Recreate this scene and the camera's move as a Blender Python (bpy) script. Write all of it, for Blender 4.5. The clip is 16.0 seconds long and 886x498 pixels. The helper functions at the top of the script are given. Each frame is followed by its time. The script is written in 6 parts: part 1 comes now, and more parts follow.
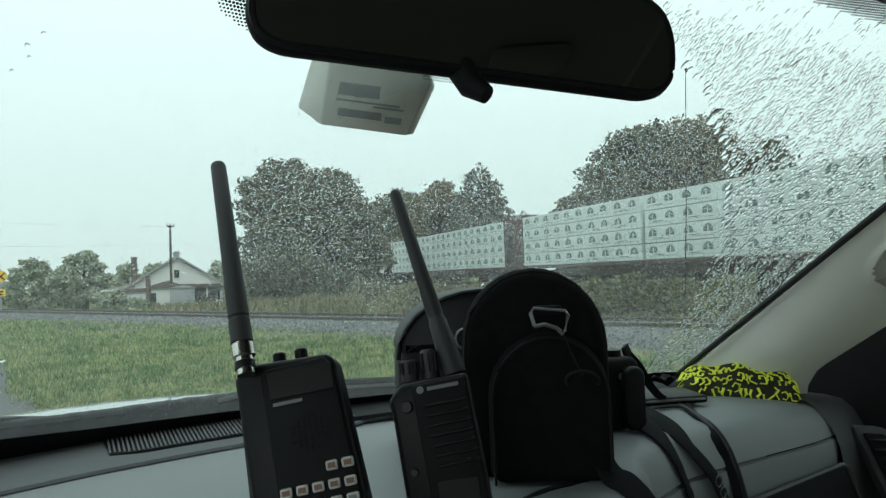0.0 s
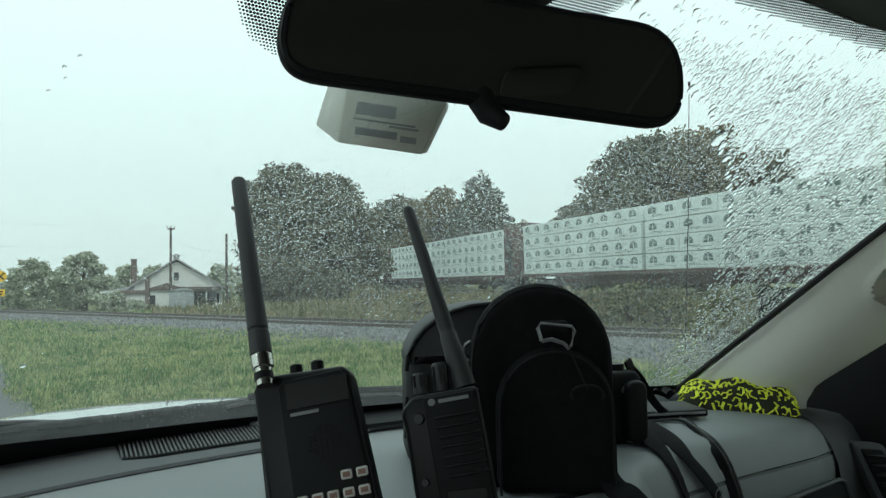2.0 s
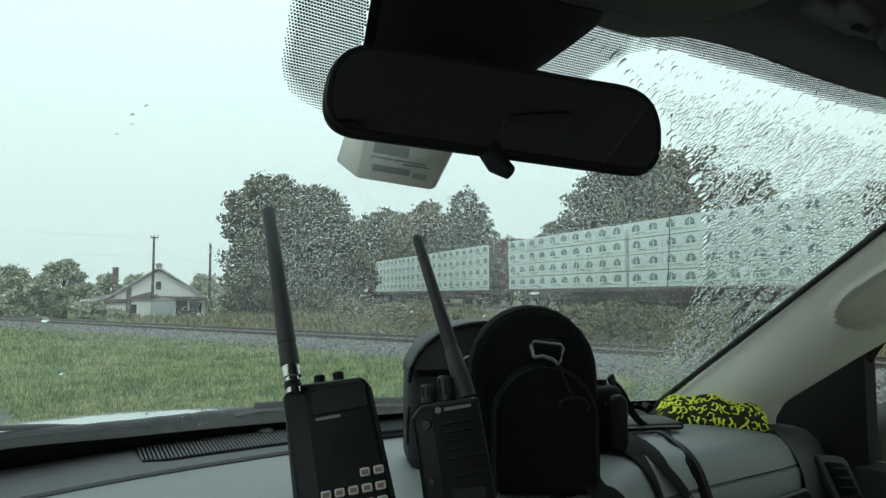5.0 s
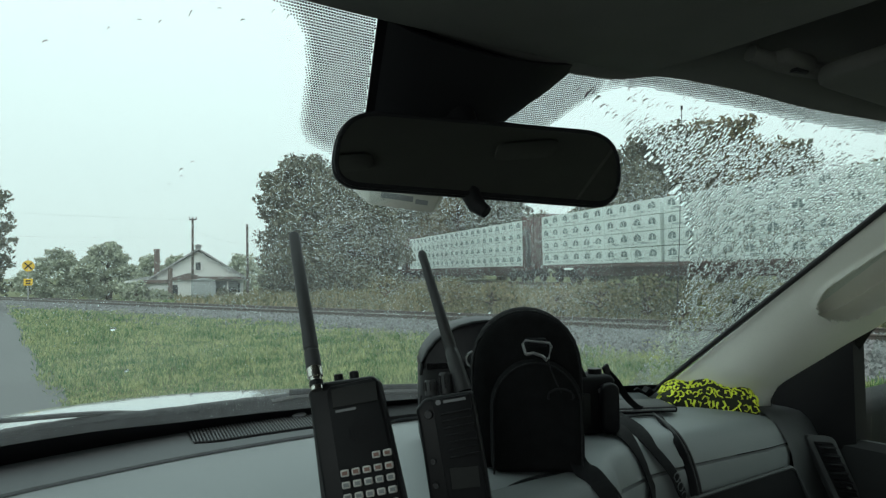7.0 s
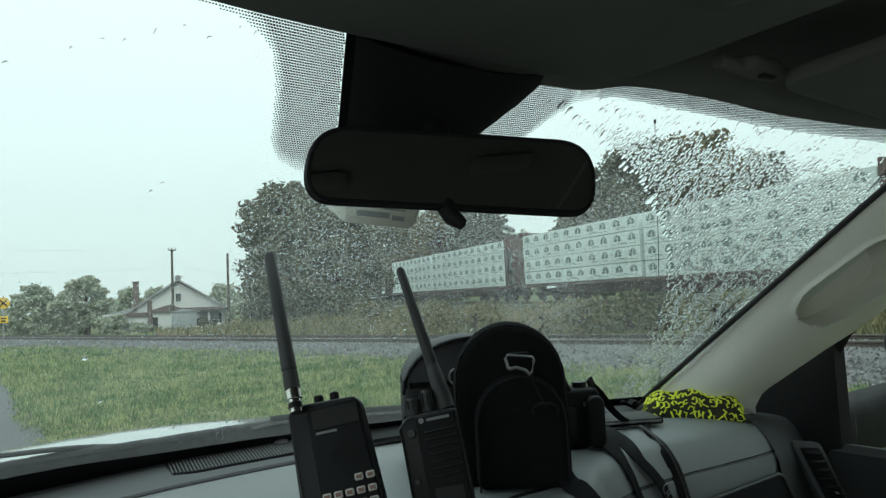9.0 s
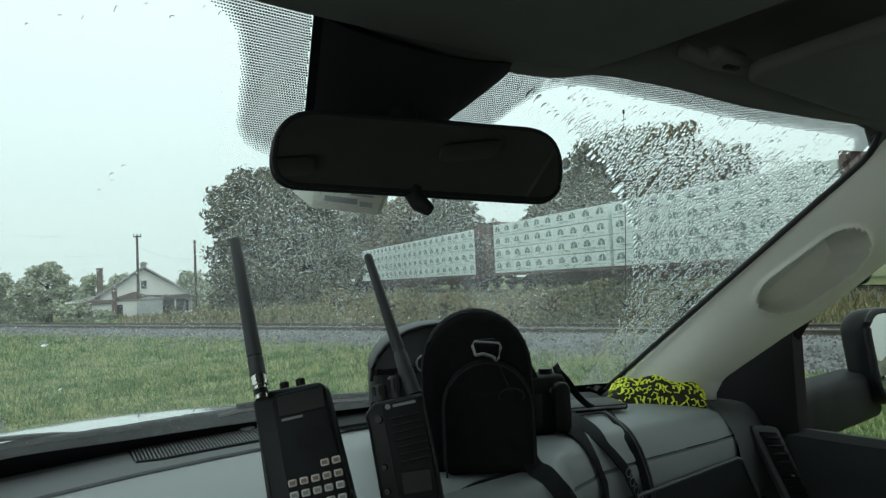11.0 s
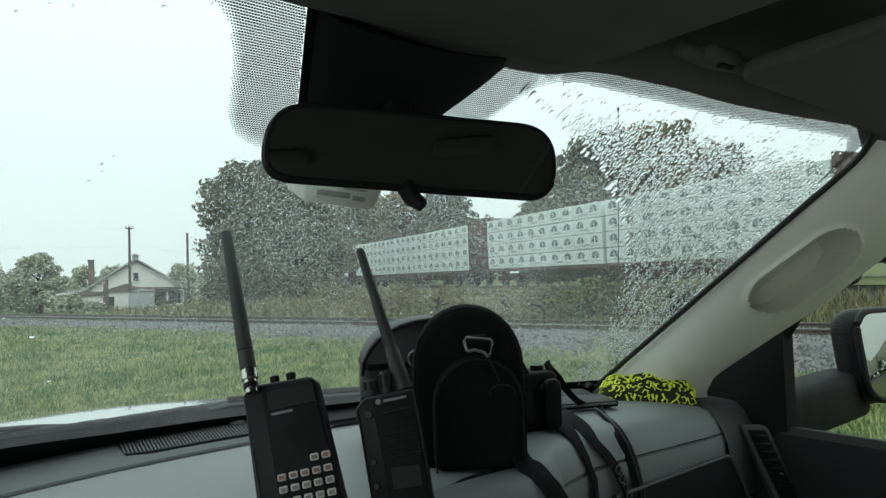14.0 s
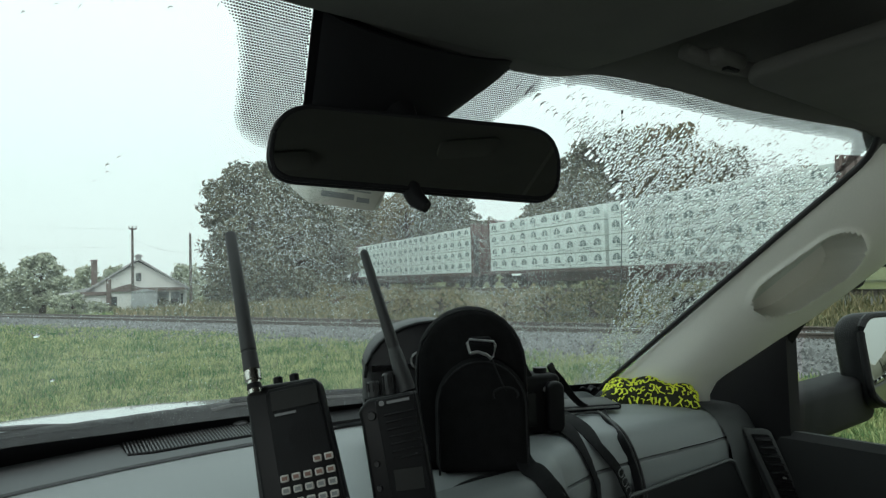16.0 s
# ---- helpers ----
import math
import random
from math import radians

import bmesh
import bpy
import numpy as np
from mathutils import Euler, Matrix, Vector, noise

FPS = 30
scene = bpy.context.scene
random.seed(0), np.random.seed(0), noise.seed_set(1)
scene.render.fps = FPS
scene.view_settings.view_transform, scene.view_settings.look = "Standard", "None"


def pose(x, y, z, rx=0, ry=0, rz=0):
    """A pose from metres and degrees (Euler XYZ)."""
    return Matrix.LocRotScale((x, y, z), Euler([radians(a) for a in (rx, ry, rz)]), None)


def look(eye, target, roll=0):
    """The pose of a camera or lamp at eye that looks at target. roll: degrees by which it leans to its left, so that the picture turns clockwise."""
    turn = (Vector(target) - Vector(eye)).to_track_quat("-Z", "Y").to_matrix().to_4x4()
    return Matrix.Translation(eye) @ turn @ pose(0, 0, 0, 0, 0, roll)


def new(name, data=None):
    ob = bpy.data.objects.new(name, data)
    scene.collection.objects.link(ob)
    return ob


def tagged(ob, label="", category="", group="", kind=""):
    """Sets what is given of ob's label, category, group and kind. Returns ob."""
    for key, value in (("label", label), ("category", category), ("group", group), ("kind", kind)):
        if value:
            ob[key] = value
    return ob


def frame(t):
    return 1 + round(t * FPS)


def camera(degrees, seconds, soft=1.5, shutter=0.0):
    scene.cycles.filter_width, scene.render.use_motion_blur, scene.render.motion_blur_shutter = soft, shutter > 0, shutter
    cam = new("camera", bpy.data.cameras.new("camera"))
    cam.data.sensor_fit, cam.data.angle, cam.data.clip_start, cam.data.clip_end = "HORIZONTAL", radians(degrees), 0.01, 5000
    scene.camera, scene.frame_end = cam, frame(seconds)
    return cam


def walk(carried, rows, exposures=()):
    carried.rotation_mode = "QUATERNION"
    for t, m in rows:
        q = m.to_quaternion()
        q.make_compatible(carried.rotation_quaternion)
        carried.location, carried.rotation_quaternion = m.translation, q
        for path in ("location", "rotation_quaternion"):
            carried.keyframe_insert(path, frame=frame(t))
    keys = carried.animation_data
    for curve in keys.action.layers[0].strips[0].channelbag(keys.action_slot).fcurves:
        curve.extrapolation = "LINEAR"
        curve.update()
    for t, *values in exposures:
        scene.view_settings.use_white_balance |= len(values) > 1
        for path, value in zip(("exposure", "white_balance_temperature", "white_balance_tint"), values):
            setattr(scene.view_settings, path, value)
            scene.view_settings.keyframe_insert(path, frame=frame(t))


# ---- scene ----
cam = camera(67.0, 16.0, soft=1.35)
PATH = [
    (0, (-0.203, 0.331, 1.485), (0.956, 1.959, 1.56), -2.0),
    (0.5, (-0.203, 0.328, 1.484), (0.957, 1.956, 1.565), -2.1),
    (1, (-0.205, 0.326, 1.486), (0.954, 1.953, 1.568), -2.3),
    (1.5, (-0.211, 0.329, 1.485), (0.947, 1.958, 1.569), -1.9),
    (2, (-0.22, 0.323, 1.492), (0.939, 1.95, 1.587), -1.1),
    (2.5, (-0.259, 0.317, 1.493), (0.944, 1.91, 1.611), -0.5),
    (3, (-0.255, 0.314, 1.488), (0.981, 1.88, 1.625), 0.0),
    (3.5, (-0.259, 0.317, 1.49), (0.983, 1.878, 1.638), 0.2),
    (4, (-0.258, 0.315, 1.49), (0.981, 1.877, 1.644), 0.3),
    (4.2, (-0.258, 0.314, 1.49), (0.969, 1.886, 1.645), 0.3),
    (6.3, (-0.307, 0.204, 1.523), (0.844, 1.838, 1.609), -1.0),
    (6.5, (-0.306, 0.199, 1.525), (0.837, 1.839, 1.598), -1.3),
    (7, (-0.305, 0.178, 1.532), (0.809, 1.838, 1.599), -0.9),
    (7.5, (-0.305, 0.178, 1.527), (0.803, 1.839, 1.646), -1.5),
    (8, (-0.299, 0.181, 1.525), (0.817, 1.835, 1.653), -2.2),
    (8.5, (-0.3, 0.179, 1.527), (0.837, 1.819, 1.659), -2.3),
    (9, (-0.298, 0.181, 1.525), (0.86, 1.807, 1.657), -2.9),
    (11.5, (-0.295, 0.179, 1.523), (0.946, 1.746, 1.609), -2.5),
    (12, (-0.294, 0.181, 1.524), (0.955, 1.742, 1.605), -2.5),
    (12.5, (-0.294, 0.181, 1.524), (0.956, 1.74, 1.601), -2.4),
    (13, (-0.296, 0.179, 1.523), (0.953, 1.739, 1.601), -2.2),
    (13.5, (-0.296, 0.18, 1.523), (0.95, 1.742, 1.601), -1.9),
    (14, (-0.294, 0.18, 1.523), (0.949, 1.745, 1.602), -2.0),
    (14.5, (-0.295, 0.18, 1.523), (0.947, 1.746, 1.605), -1.8),
    (15, (-0.295, 0.181, 1.522), (0.946, 1.747, 1.604), -1.8),
    (15.5, (-0.296, 0.18, 1.522), (0.942, 1.748, 1.605), -1.7),
    (16, (-0.295, 0.181, 1.523), (0.942, 1.75, 1.608), -1.7),
]
walk(cam, [(t, look(eye, target, roll)) for t, eye, target, roll in PATH],
     [(0, 0.0, 6500, 10.5), (4.0, 0.0, 6480, 10.5), (7.0, 0.02, 6480, 10.5), (9.0, 0.04, 6500, 11), (11.4, 0.04, 6520, 12), (12.6, 0.15, 6590, 13.5), (16.0, 0.15, 6640, 14)])

EYE = Vector((-0.295, 0.18, 1.52))

# ---- world, sun ----
world = bpy.data.worlds.new("overcast_sky")
scene.world = world
world.use_nodes = True
wn, wl = world.node_tree.nodes, world.node_tree.links
sky = wn.new("ShaderNodeTexSky")
sky.sky_type, sky.sun_disc = "NISHITA", False
sky.sun_elevation, sky.sun_rotation = radians(48), radians(200)
sky.air_density, sky.dust_density = 1.0, 4.0
SKY_DIM = wn.new("ShaderNodeVectorMath")
SKY_DIM.operation = "SCALE"
SKY_DIM.inputs["Scale"].default_value = 0.10
cloud = wn.new("ShaderNodeMix")
cloud.data_type = "RGBA"
cloud.inputs["Factor"].default_value = 0.9
cloud.inputs[7].default_value = (0.775, 0.935, 0.90, 1)
wl.new(sky.outputs["Color"], SKY_DIM.inputs[0])
wl.new(SKY_DIM.outputs["Vector"], cloud.inputs[6])
# an overcast sky is dimmer towards the horizon
place, parts_, rise, tone = wn.new("ShaderNodeTexCoord"), wn.new("ShaderNodeSeparateXYZ"), wn.new("ShaderNodeValToRGB"), wn.new("ShaderNodeMix")
wl.new(place.outputs["Generated"], parts_.inputs[0]), wl.new(parts_.outputs["Z"], rise.inputs["Fac"])
stops = rise.color_ramp.elements
stops[0].position, stops[0].color, stops[1].position, stops[1].color = 0.0, (0.62, 0.62, 0.62, 1), 1.0, (1.0, 1.0, 1.0, 1)
for at_rise, level in ((0.14, 0.68), (0.34, 0.82), (0.65, 0.94)):
    stops.new(at_rise).color = (level, level, level, 1)
tone.data_type, tone.blend_type = "RGBA", "MULTIPLY"
tone.inputs["Factor"].default_value = 1.0
wl.new(cloud.outputs[2], tone.inputs[6]), wl.new(rise.outputs["Color"], tone.inputs[7])
wl.new(tone.outputs[2], wn["Background"].inputs["Color"])
wn["Background"].inputs["Strength"].default_value = 1.62
sun = new("sun", bpy.data.lights.new("sun", "SUN"))
sun.data.energy, sun.data.angle, sun.data.color = 0.8, radians(25), (1.0, 0.98, 0.95)
sun.matrix_world = look((-10, -30, 40), (0, 0, 0))
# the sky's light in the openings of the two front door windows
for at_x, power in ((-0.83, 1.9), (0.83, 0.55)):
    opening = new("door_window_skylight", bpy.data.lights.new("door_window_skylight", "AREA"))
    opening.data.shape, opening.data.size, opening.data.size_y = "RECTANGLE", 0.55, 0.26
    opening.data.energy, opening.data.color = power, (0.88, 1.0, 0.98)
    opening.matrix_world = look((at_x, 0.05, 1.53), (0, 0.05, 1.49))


# ---- materials ----
def mat(name, color, rough=0.6, var=0.15, scale=30.0, bump=0.15, metal=0.0, fine=8.0, second=None, spec=0.5,
        island=0.0, obrand=0.0, coat=0.0, span=(0.15, 0.85)):
    """A surface with variation at two scales, in metres, and a fine relief."""
    m = bpy.data.materials.new(name)
    m.use_nodes = True
    n, l = m.node_tree.nodes, m.node_tree.links
    b = n["Principled BSDF"]
    b.inputs["Roughness"].default_value, b.inputs["Metallic"].default_value = rough, metal
    b.inputs["Specular IOR Level"].default_value = spec
    b.inputs["Coat Weight"].default_value = coat
    co = n.new("ShaderNodeTexCoord")
    src = co.outputs["Object"]
    big = n.new("ShaderNodeTexNoise")
    big.inputs["Scale"].default_value, big.inputs["Detail"].default_value = scale, 4
    small = n.new("ShaderNodeTexNoise")
    small.inputs["Scale"].default_value, small.inputs["Detail"].default_value = scale * fine, 3
    l.new(src, big.inputs["Vector"]), l.new(src, small.inputs["Vector"])
    add = n.new("ShaderNodeMath")
    add.operation = "ADD"
    l.new(big.outputs["Fac"], add.inputs[0]), l.new(small.outputs["Fac"], add.inputs[1])
    half = n.new("ShaderNodeMath")
    half.operation = "MULTIPLY"
    half.inputs[1].default_value = 0.5
    l.new(add.outputs[0], half.inputs[0])
    fac = half.outputs[0]
    if island or obrand:
        node = n.new("ShaderNodeNewGeometry") if island else n.new("ShaderNodeObjectInfo")
        mix = n.new("ShaderNodeMix")
        mix.inputs["Factor"].default_value = island or obrand
        l.new(fac, mix.inputs[2])
        l.new(node.outputs["Random Per Island" if island else "Random"], mix.inputs[3])
        fac = mix.outputs[0]
    ramp = n.new("ShaderNodeValToRGB")
    e = ramp.color_ramp.elements
    e[0].position, e[1].position = span if (island or obrand) else (0.33, 0.67)
    c2 = second or color
    e[0].color = (*[max(0, c * (1 - var)) for c in color], 1)
    e[1].color = (*[min(1, c * (1 + var)) for c in c2], 1)
    l.new(fac, ramp.inputs["Fac"])
    l.new(ramp.outputs["Color"], b.inputs["Base Color"])
    if bump:
        bp = n.new("ShaderNodeBump")
        bp.inputs["Strength"].default_value, bp.inputs["Distance"].default_value = bump, 0.2 / (scale * fine)
        l.new(small.outputs["Fac"], bp.inputs["Height"])
        l.new(bp.outputs["Normal"], b.inputs["Normal"])
    return m


def pane_mat(name, tint, rough=0.0, haze=0.0):
    """A clear pane: light goes straight through, gloss by Fresnel; the last share mixes in a pale veil for rain haze.
    """
    m = bpy.data.materials.new(name)
    m.use_nodes = True
    n, l = m.node_tree.nodes, m.node_tree.links
    n.remove(n["Principled BSDF"])
    clear, gloss = n.new("ShaderNodeBsdfTransparent"), n.new("ShaderNodeBsdfGlossy")
    mix, fr, up, base = n.new("ShaderNodeMixShader"), n.new("ShaderNodeLayerWeight"), n.new("ShaderNodeMath"), n.new("ShaderNodeMath")
    clear.inputs["Color"].default_value = (*tint, 1)
    gloss.inputs["Roughness"].default_value = rough
    up.operation, base.operation = "POWER", "MULTIPLY_ADD"
    up.inputs[1].default_value, base.inputs[1].default_value, base.inputs[2].default_value = 5.0, 0.5, 0.022
    l.new(fr.outputs["Facing"], up.inputs[0]), l.new(up.outputs[0], base.inputs[0]), l.new(base.outputs[0], mix.inputs[0])
    l.new(clear.outputs[0], mix.inputs[1]), l.new(gloss.outputs[0], mix.inputs[2])
    out = mix.outputs[0]
    # pale veil in the pane, standing in for the rain haze outside
    if haze:
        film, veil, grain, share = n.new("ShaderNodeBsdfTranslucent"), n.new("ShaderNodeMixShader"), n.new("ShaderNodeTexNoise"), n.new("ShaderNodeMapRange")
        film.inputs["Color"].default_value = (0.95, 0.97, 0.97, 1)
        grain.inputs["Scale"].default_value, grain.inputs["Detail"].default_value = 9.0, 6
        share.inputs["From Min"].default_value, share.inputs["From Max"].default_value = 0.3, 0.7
        share.inputs["To Min"].default_value, share.inputs["To Max"].default_value = haze * 0.7, haze * 1.3
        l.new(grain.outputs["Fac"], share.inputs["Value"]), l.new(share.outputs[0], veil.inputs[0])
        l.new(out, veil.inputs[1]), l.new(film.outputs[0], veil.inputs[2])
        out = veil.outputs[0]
    l.new(out, n["Material Output"].inputs["Surface"])
    return m


def water_mat(name):
    m = bpy.data.materials.new(name)
    m.use_nodes = True
    n, l = m.node_tree.nodes, m.node_tree.links
    n.remove(n["Principled BSDF"])
    g = n.new("ShaderNodeBsdfGlass")
    g.inputs["IOR"].default_value, g.inputs["Roughness"].default_value = 1.33, 0.0
    l.new(g.outputs[0], n["Material Output"].inputs["Surface"])
    return m


M_DASH = mat("dash_grey_plastic", (0.180, 0.193, 0.198), 0.55, 0.06, 6, 0.35, fine=120)
M_DASH_DARK = mat("dash_dark_plastic", (0.045, 0.048, 0.05), 0.6, 0.1, 8, 0.35, fine=100)
M_DASH_MID = mat("dash_mid_grey_plastic", (0.12, 0.13, 0.132), 0.6, 0.08, 8, 0.35, fine=100)
M_DASH_EDGE = mat("dash_rear_strip_plastic", (0.105, 0.112, 0.116), 0.75, 0.08, 8, 0.3, fine=100, spec=0.2)
M_PILLAR = mat("grey_beige_trim_plastic", (0.80, 0.79, 0.72), 0.6, 0.06, 7, 0.3, fine=110)
# lining grey darkened: the roof's shade is put into the colour
M_LINER = mat("woven_headliner_shaded", (0.082, 0.082, 0.076), 0.95, 0.1, 20, 0.5, fine=40)
# cloth and carpet of unseen parts, lightened to bounce light into the cab
M_SEAT = mat("pale_bounce_cloth", (0.50, 0.50, 0.47), 0.95, 0.1, 20, 0.5, fine=40)
M_CARPET = mat("bounce_grey_carpet", (0.22, 0.22, 0.21), 1.0, 0.2, 30, 0.6, fine=20)
M_DOOR = mat("black_door_plastic", (0.014, 0.015, 0.016), 0.65, 0.1, 8, 0.35, fine=100, spec=0.3)
# visor cloth darkened along with the lining, for the same shade
M_VISOR = mat("visor_fabric_shaded", (0.070, 0.070, 0.064), 0.9, 0.1, 20, 0.5, fine=40)
M_BLACK = mat("black_plastic", (0.006, 0.006, 0.007), 0.45, 0.2, 30, 0.2, fine=30, spec=0.17)
M_BLACK_MATT = mat("matt_black_plastic", (0.005, 0.005, 0.006), 0.7, 0.2, 30, 0.3, fine=30, spec=0.22)
M_RUBBER = mat("black_rubber", (0.014, 0.014, 0.015), 0.6, 0.2, 40, 0.25, fine=20)
M_WETBLACK = mat("wet_black_plastic", (0.009, 0.010, 0.011), 0.40, 0.8, 70, 1.0, fine=6, spec=0.05)
M_FRIT = mat("black_ceramic_enamel", (0.008, 0.008, 0.009), 0.5, 0.1, 60, 0.0, spec=0.08)
# the veil lightens the view as haze would
M_GLASS = pane_mat("windscreen_glass", (0.955, 0.99, 0.985), haze=0.022)
M_SIDEGLASS = pane_mat("side_window_glass", (0.94, 0.975, 0.96))
# near-black glass that cuts the light from behind the cab
M_TINT = pane_mat("rear_dimming_glass", (0.10, 0.105, 0.10))
M_WATER = water_mat("rain_water")
M_MIRROR = mat("mirror_silver", (0.40, 0.41, 0.39), 0.01, 0.01, 5, 0.0, metal=1.0)
M_CHROME = mat("nickel_plate", (0.55, 0.53, 0.49), 0.18, 0.08, 50, 0.05, metal=1.0)
M_STEEL = mat("brushed_steel", (0.42, 0.42, 0.42), 0.35, 0.15, 60, 0.1, metal=1.0)
M_TAG = mat("cream_plastic", (0.40, 0.40, 0.35), 0.4, 0.06, 20, 0.1)
M_INK = mat("grey_print", (0.16, 0.17, 0.17), 0.7, 0.1, 60, 0.0)
M_LABEL = mat("paper_label", (0.40, 0.41, 0.38), 0.7, 0.05, 30, 0.0)
M_NYLON = mat("black_nylon_cloth", (0.007, 0.007, 0.0075), 0.95, 0.35, 90, 0.7, fine=10, spec=0.12)
M_NYLON_GREY = mat("charcoal_coated_nylon", (0.013, 0.013, 0.015), 0.52, 0.3, 60, 0.5, fine=12, spec=0.35)
M_PIPING = mat("black_piping", (0.009, 0.009, 0.010), 0.7, 0.1, 80, 0.2, spec=0.2)
M_STRAP = mat("black_webbing", (0.007, 0.007, 0.008), 0.85, 0.3, 200, 0.8, fine=4, spec=0.15)
M_HOOD = mat("wet_silver_paint", (0.36, 0.38, 0.38), 0.22, 0.05, 5, 0.05, metal=0.35, coat=0.8)
M_KEY = mat("pale_grey_key", (0.42, 0.40, 0.38), 0.5, 0.08, 60, 0.1)
M_KEYMARK = mat("rust_red_print", (0.16, 0.08, 0.06), 0.6, 0.1, 60, 0.0)
M_LCD = mat("grey_green_display", (0.006, 0.007, 0.0065), 0.4, 0.1, 30, 0.0, spec=0.15)
M_SILVER_INK = mat("silver_print", (0.10, 0.105, 0.11), 0.4, 0.05, 60, 0.0)
M_CLOTH_DARK = mat("black_cotton", (0.022, 0.024, 0.012), 0.9, 0.3, 120, 0.6)
M_CLOTH_YEL = mat("acid_yellow_print", (0.78, 0.84, 0.07), 0.85, 0.12, 80, 0.5)


# ---- builders ----
def link(name, me, material, parent=None, label=""):
    ob = new(name, me)
    if material:
        me.materials.append(material)
    if parent:
        ob.parent = parent
    return tagged(ob, label)


def part(name, bm, material, parent=None, label="", smooth=True):
    me = bpy.data.meshes.new(name)
    bmesh.ops.recalc_face_normals(bm, faces=bm.faces)
    bm.to_mesh(me)
    bm.free()
    if smooth:
        me.polygons.foreach_set("use_smooth", [True] * len(me.polygons))
        me.set_sharp_from_angle(angle=radians(38))
    return link(name, me, material, parent, label)


def raw(name, verts, faces, material, parent=None, label="", smooth=False):
    """A mesh from whole arrays: verts (n, 3), faces (m, k) all with k corners."""
    verts, faces = np.asarray(verts, np.float32), np.asarray(faces, np.int32)
    me = bpy.data.meshes.new(name)
    k = faces.shape[1]
    me.vertices.add(len(verts)), me.loops.add(faces.size), me.polygons.add(len(faces))
    me.vertices.foreach_set("co", verts.ravel())
    me.loops.foreach_set("vertex_index", faces.ravel())
    me.polygons.foreach_set("loop_start", np.arange(0, faces.size, k, dtype=np.int32))
    me.polygons.foreach_set("use_smooth", np.full(len(faces), smooth))
    me.update(calc_edges=True)
    return link(name, me, material, parent, label)


def thing(name, label, category, m=None, group="", kind=""):
    ob = tagged(new(name), label, category, group, kind)
    ob.empty_display_size = 0.05
    if m is not None:
        ob.matrix_world = m
    return ob


def box(sx, sy, sz, at=(0, 0, 0), bevel=0.0, seg=2, turn=None, bm=None):
    """A bevelled box centred at a place, optionally turned by a matrix first."""
    own = bmesh.new()
    bmesh.ops.create_cube(own, size=1.0, matrix=Matrix.Diagonal((sx, sy, sz, 1)))
    if bevel:
        bmesh.ops.bevel(own, geom=list(own.edges), offset=bevel, segments=seg, affect="EDGES", profile=0.5)
    m = Matrix.Translation(at) @ (turn.to_4x4() if turn is not None else Matrix())
    bmesh.ops.transform(own, matrix=m, verts=own.verts)
    return join(bm, own)


def join(bm, own):
    if bm is None:
        return own
    me = bpy.data.meshes.new("tmp")
    own.to_mesh(me)
    own.free()
    bm.from_mesh(me)
    bpy.data.meshes.remove(me)
    return bm


def tube(points, radii, sides=10, flat=1.0, side_dir=None, bm=None, close=True):
    """A swept tube through points; flat < 1 squeezes it across side_dir into a strap."""
    own = bmesh.new()
    pts = [Vector(p) for p in points]
    radii = [float(r) for r in radii] if hasattr(radii, "__len__") else [float(radii)] * len(pts)
    rings = []
    for i, p in enumerate(pts):
        d = (pts[min(i + 1, len(pts) - 1)] - pts[max(i - 1, 0)]).normalized()
        ref = Vector(side_dir) if side_dir is not None else (Vector((0, 0, 1)) if abs(d.z) < 0.9 else Vector((1, 0, 0)))
        b = d.cross(ref).normalized()
        c = d.cross(b).normalized()
        rings.append([own.verts.new(p + radii[i] * (math.cos(a) * b + flat * math.sin(a) * c))
                      for a in [2 * math.pi * k / sides for k in range(sides)]])
    for r, s in zip(rings, rings[1:]):
        for k in range(sides):
            own.faces.new((r[k], r[(k + 1) % sides], s[(k + 1) % sides], s[k]))
    if close:
        own.faces.new(rings[0][::-1]), own.faces.new(rings[-1])
    return join(bm, own)


def ribbon(points, across, width, thick=0.0022, bm=None):
    """A flat band through points; across gives its width direction at each point."""
    pts = [Vector(p) for p in points]
    rows = []
    for i, p in enumerate(pts):
        d = (pts[min(i + 1, len(pts) - 1)] - pts[max(i - 1, 0)]).normalized()
        w = Vector(across)
        w = (w - w.dot(d) * d).normalized()
        n = w.cross(d)
        rows.append([p + w * (width * u) + n * (thick * v) for u, v in ((-0.5, -0.35), (-0.47, -0.5), (0.47, -0.5), (0.5, -0.35), (0.5, 0.35), (0.47, 0.5), (-0.47, 0.5), (-0.5, 0.35))])
    own = strip_mesh(rows, True)
    return join(bm, own)


def smooth_path(points, n=8):
    """Catmull-Rom through points."""
    p = [Vector(q) for q in points]
    p = [2 * p[0] - p[1]] + p + [2 * p[-1] - p[-2]]
    out = []
    for i in range(1, len(p) - 2):
        for k in range(n):
            t = k / n
            a, b, c, d = p[i - 1], p[i], p[i + 1], p[i + 2]
            out.append(0.5 * (2 * b + (c - a) * t + (2 * a - 5 * b + 4 * c - d) * t * t + (3 * b - a - 3 * c + d) * t ** 3))
    return out + [p[-2]]


def strip_mesh(rows, close=False, bm=None):
    """Faces between rows of points of equal count."""
    own = bmesh.new()
    vs = [[own.verts.new(p) for p in r] for r in rows]
    for r, s in zip(vs, vs[1:]):
        for k in range(len(r) - (0 if close else 1)):
            k2 = (k + 1) % len(r)
            own.faces.new((r[k], r[k2], s[k2], s[k]))
    return join(bm, own)


def thicken(bm, t):
    bmesh.ops.recalc_face_normals(bm, faces=bm.faces)
    bmesh.ops.solidify(bm, geom=list(bm.faces), thickness=t)
    return bm


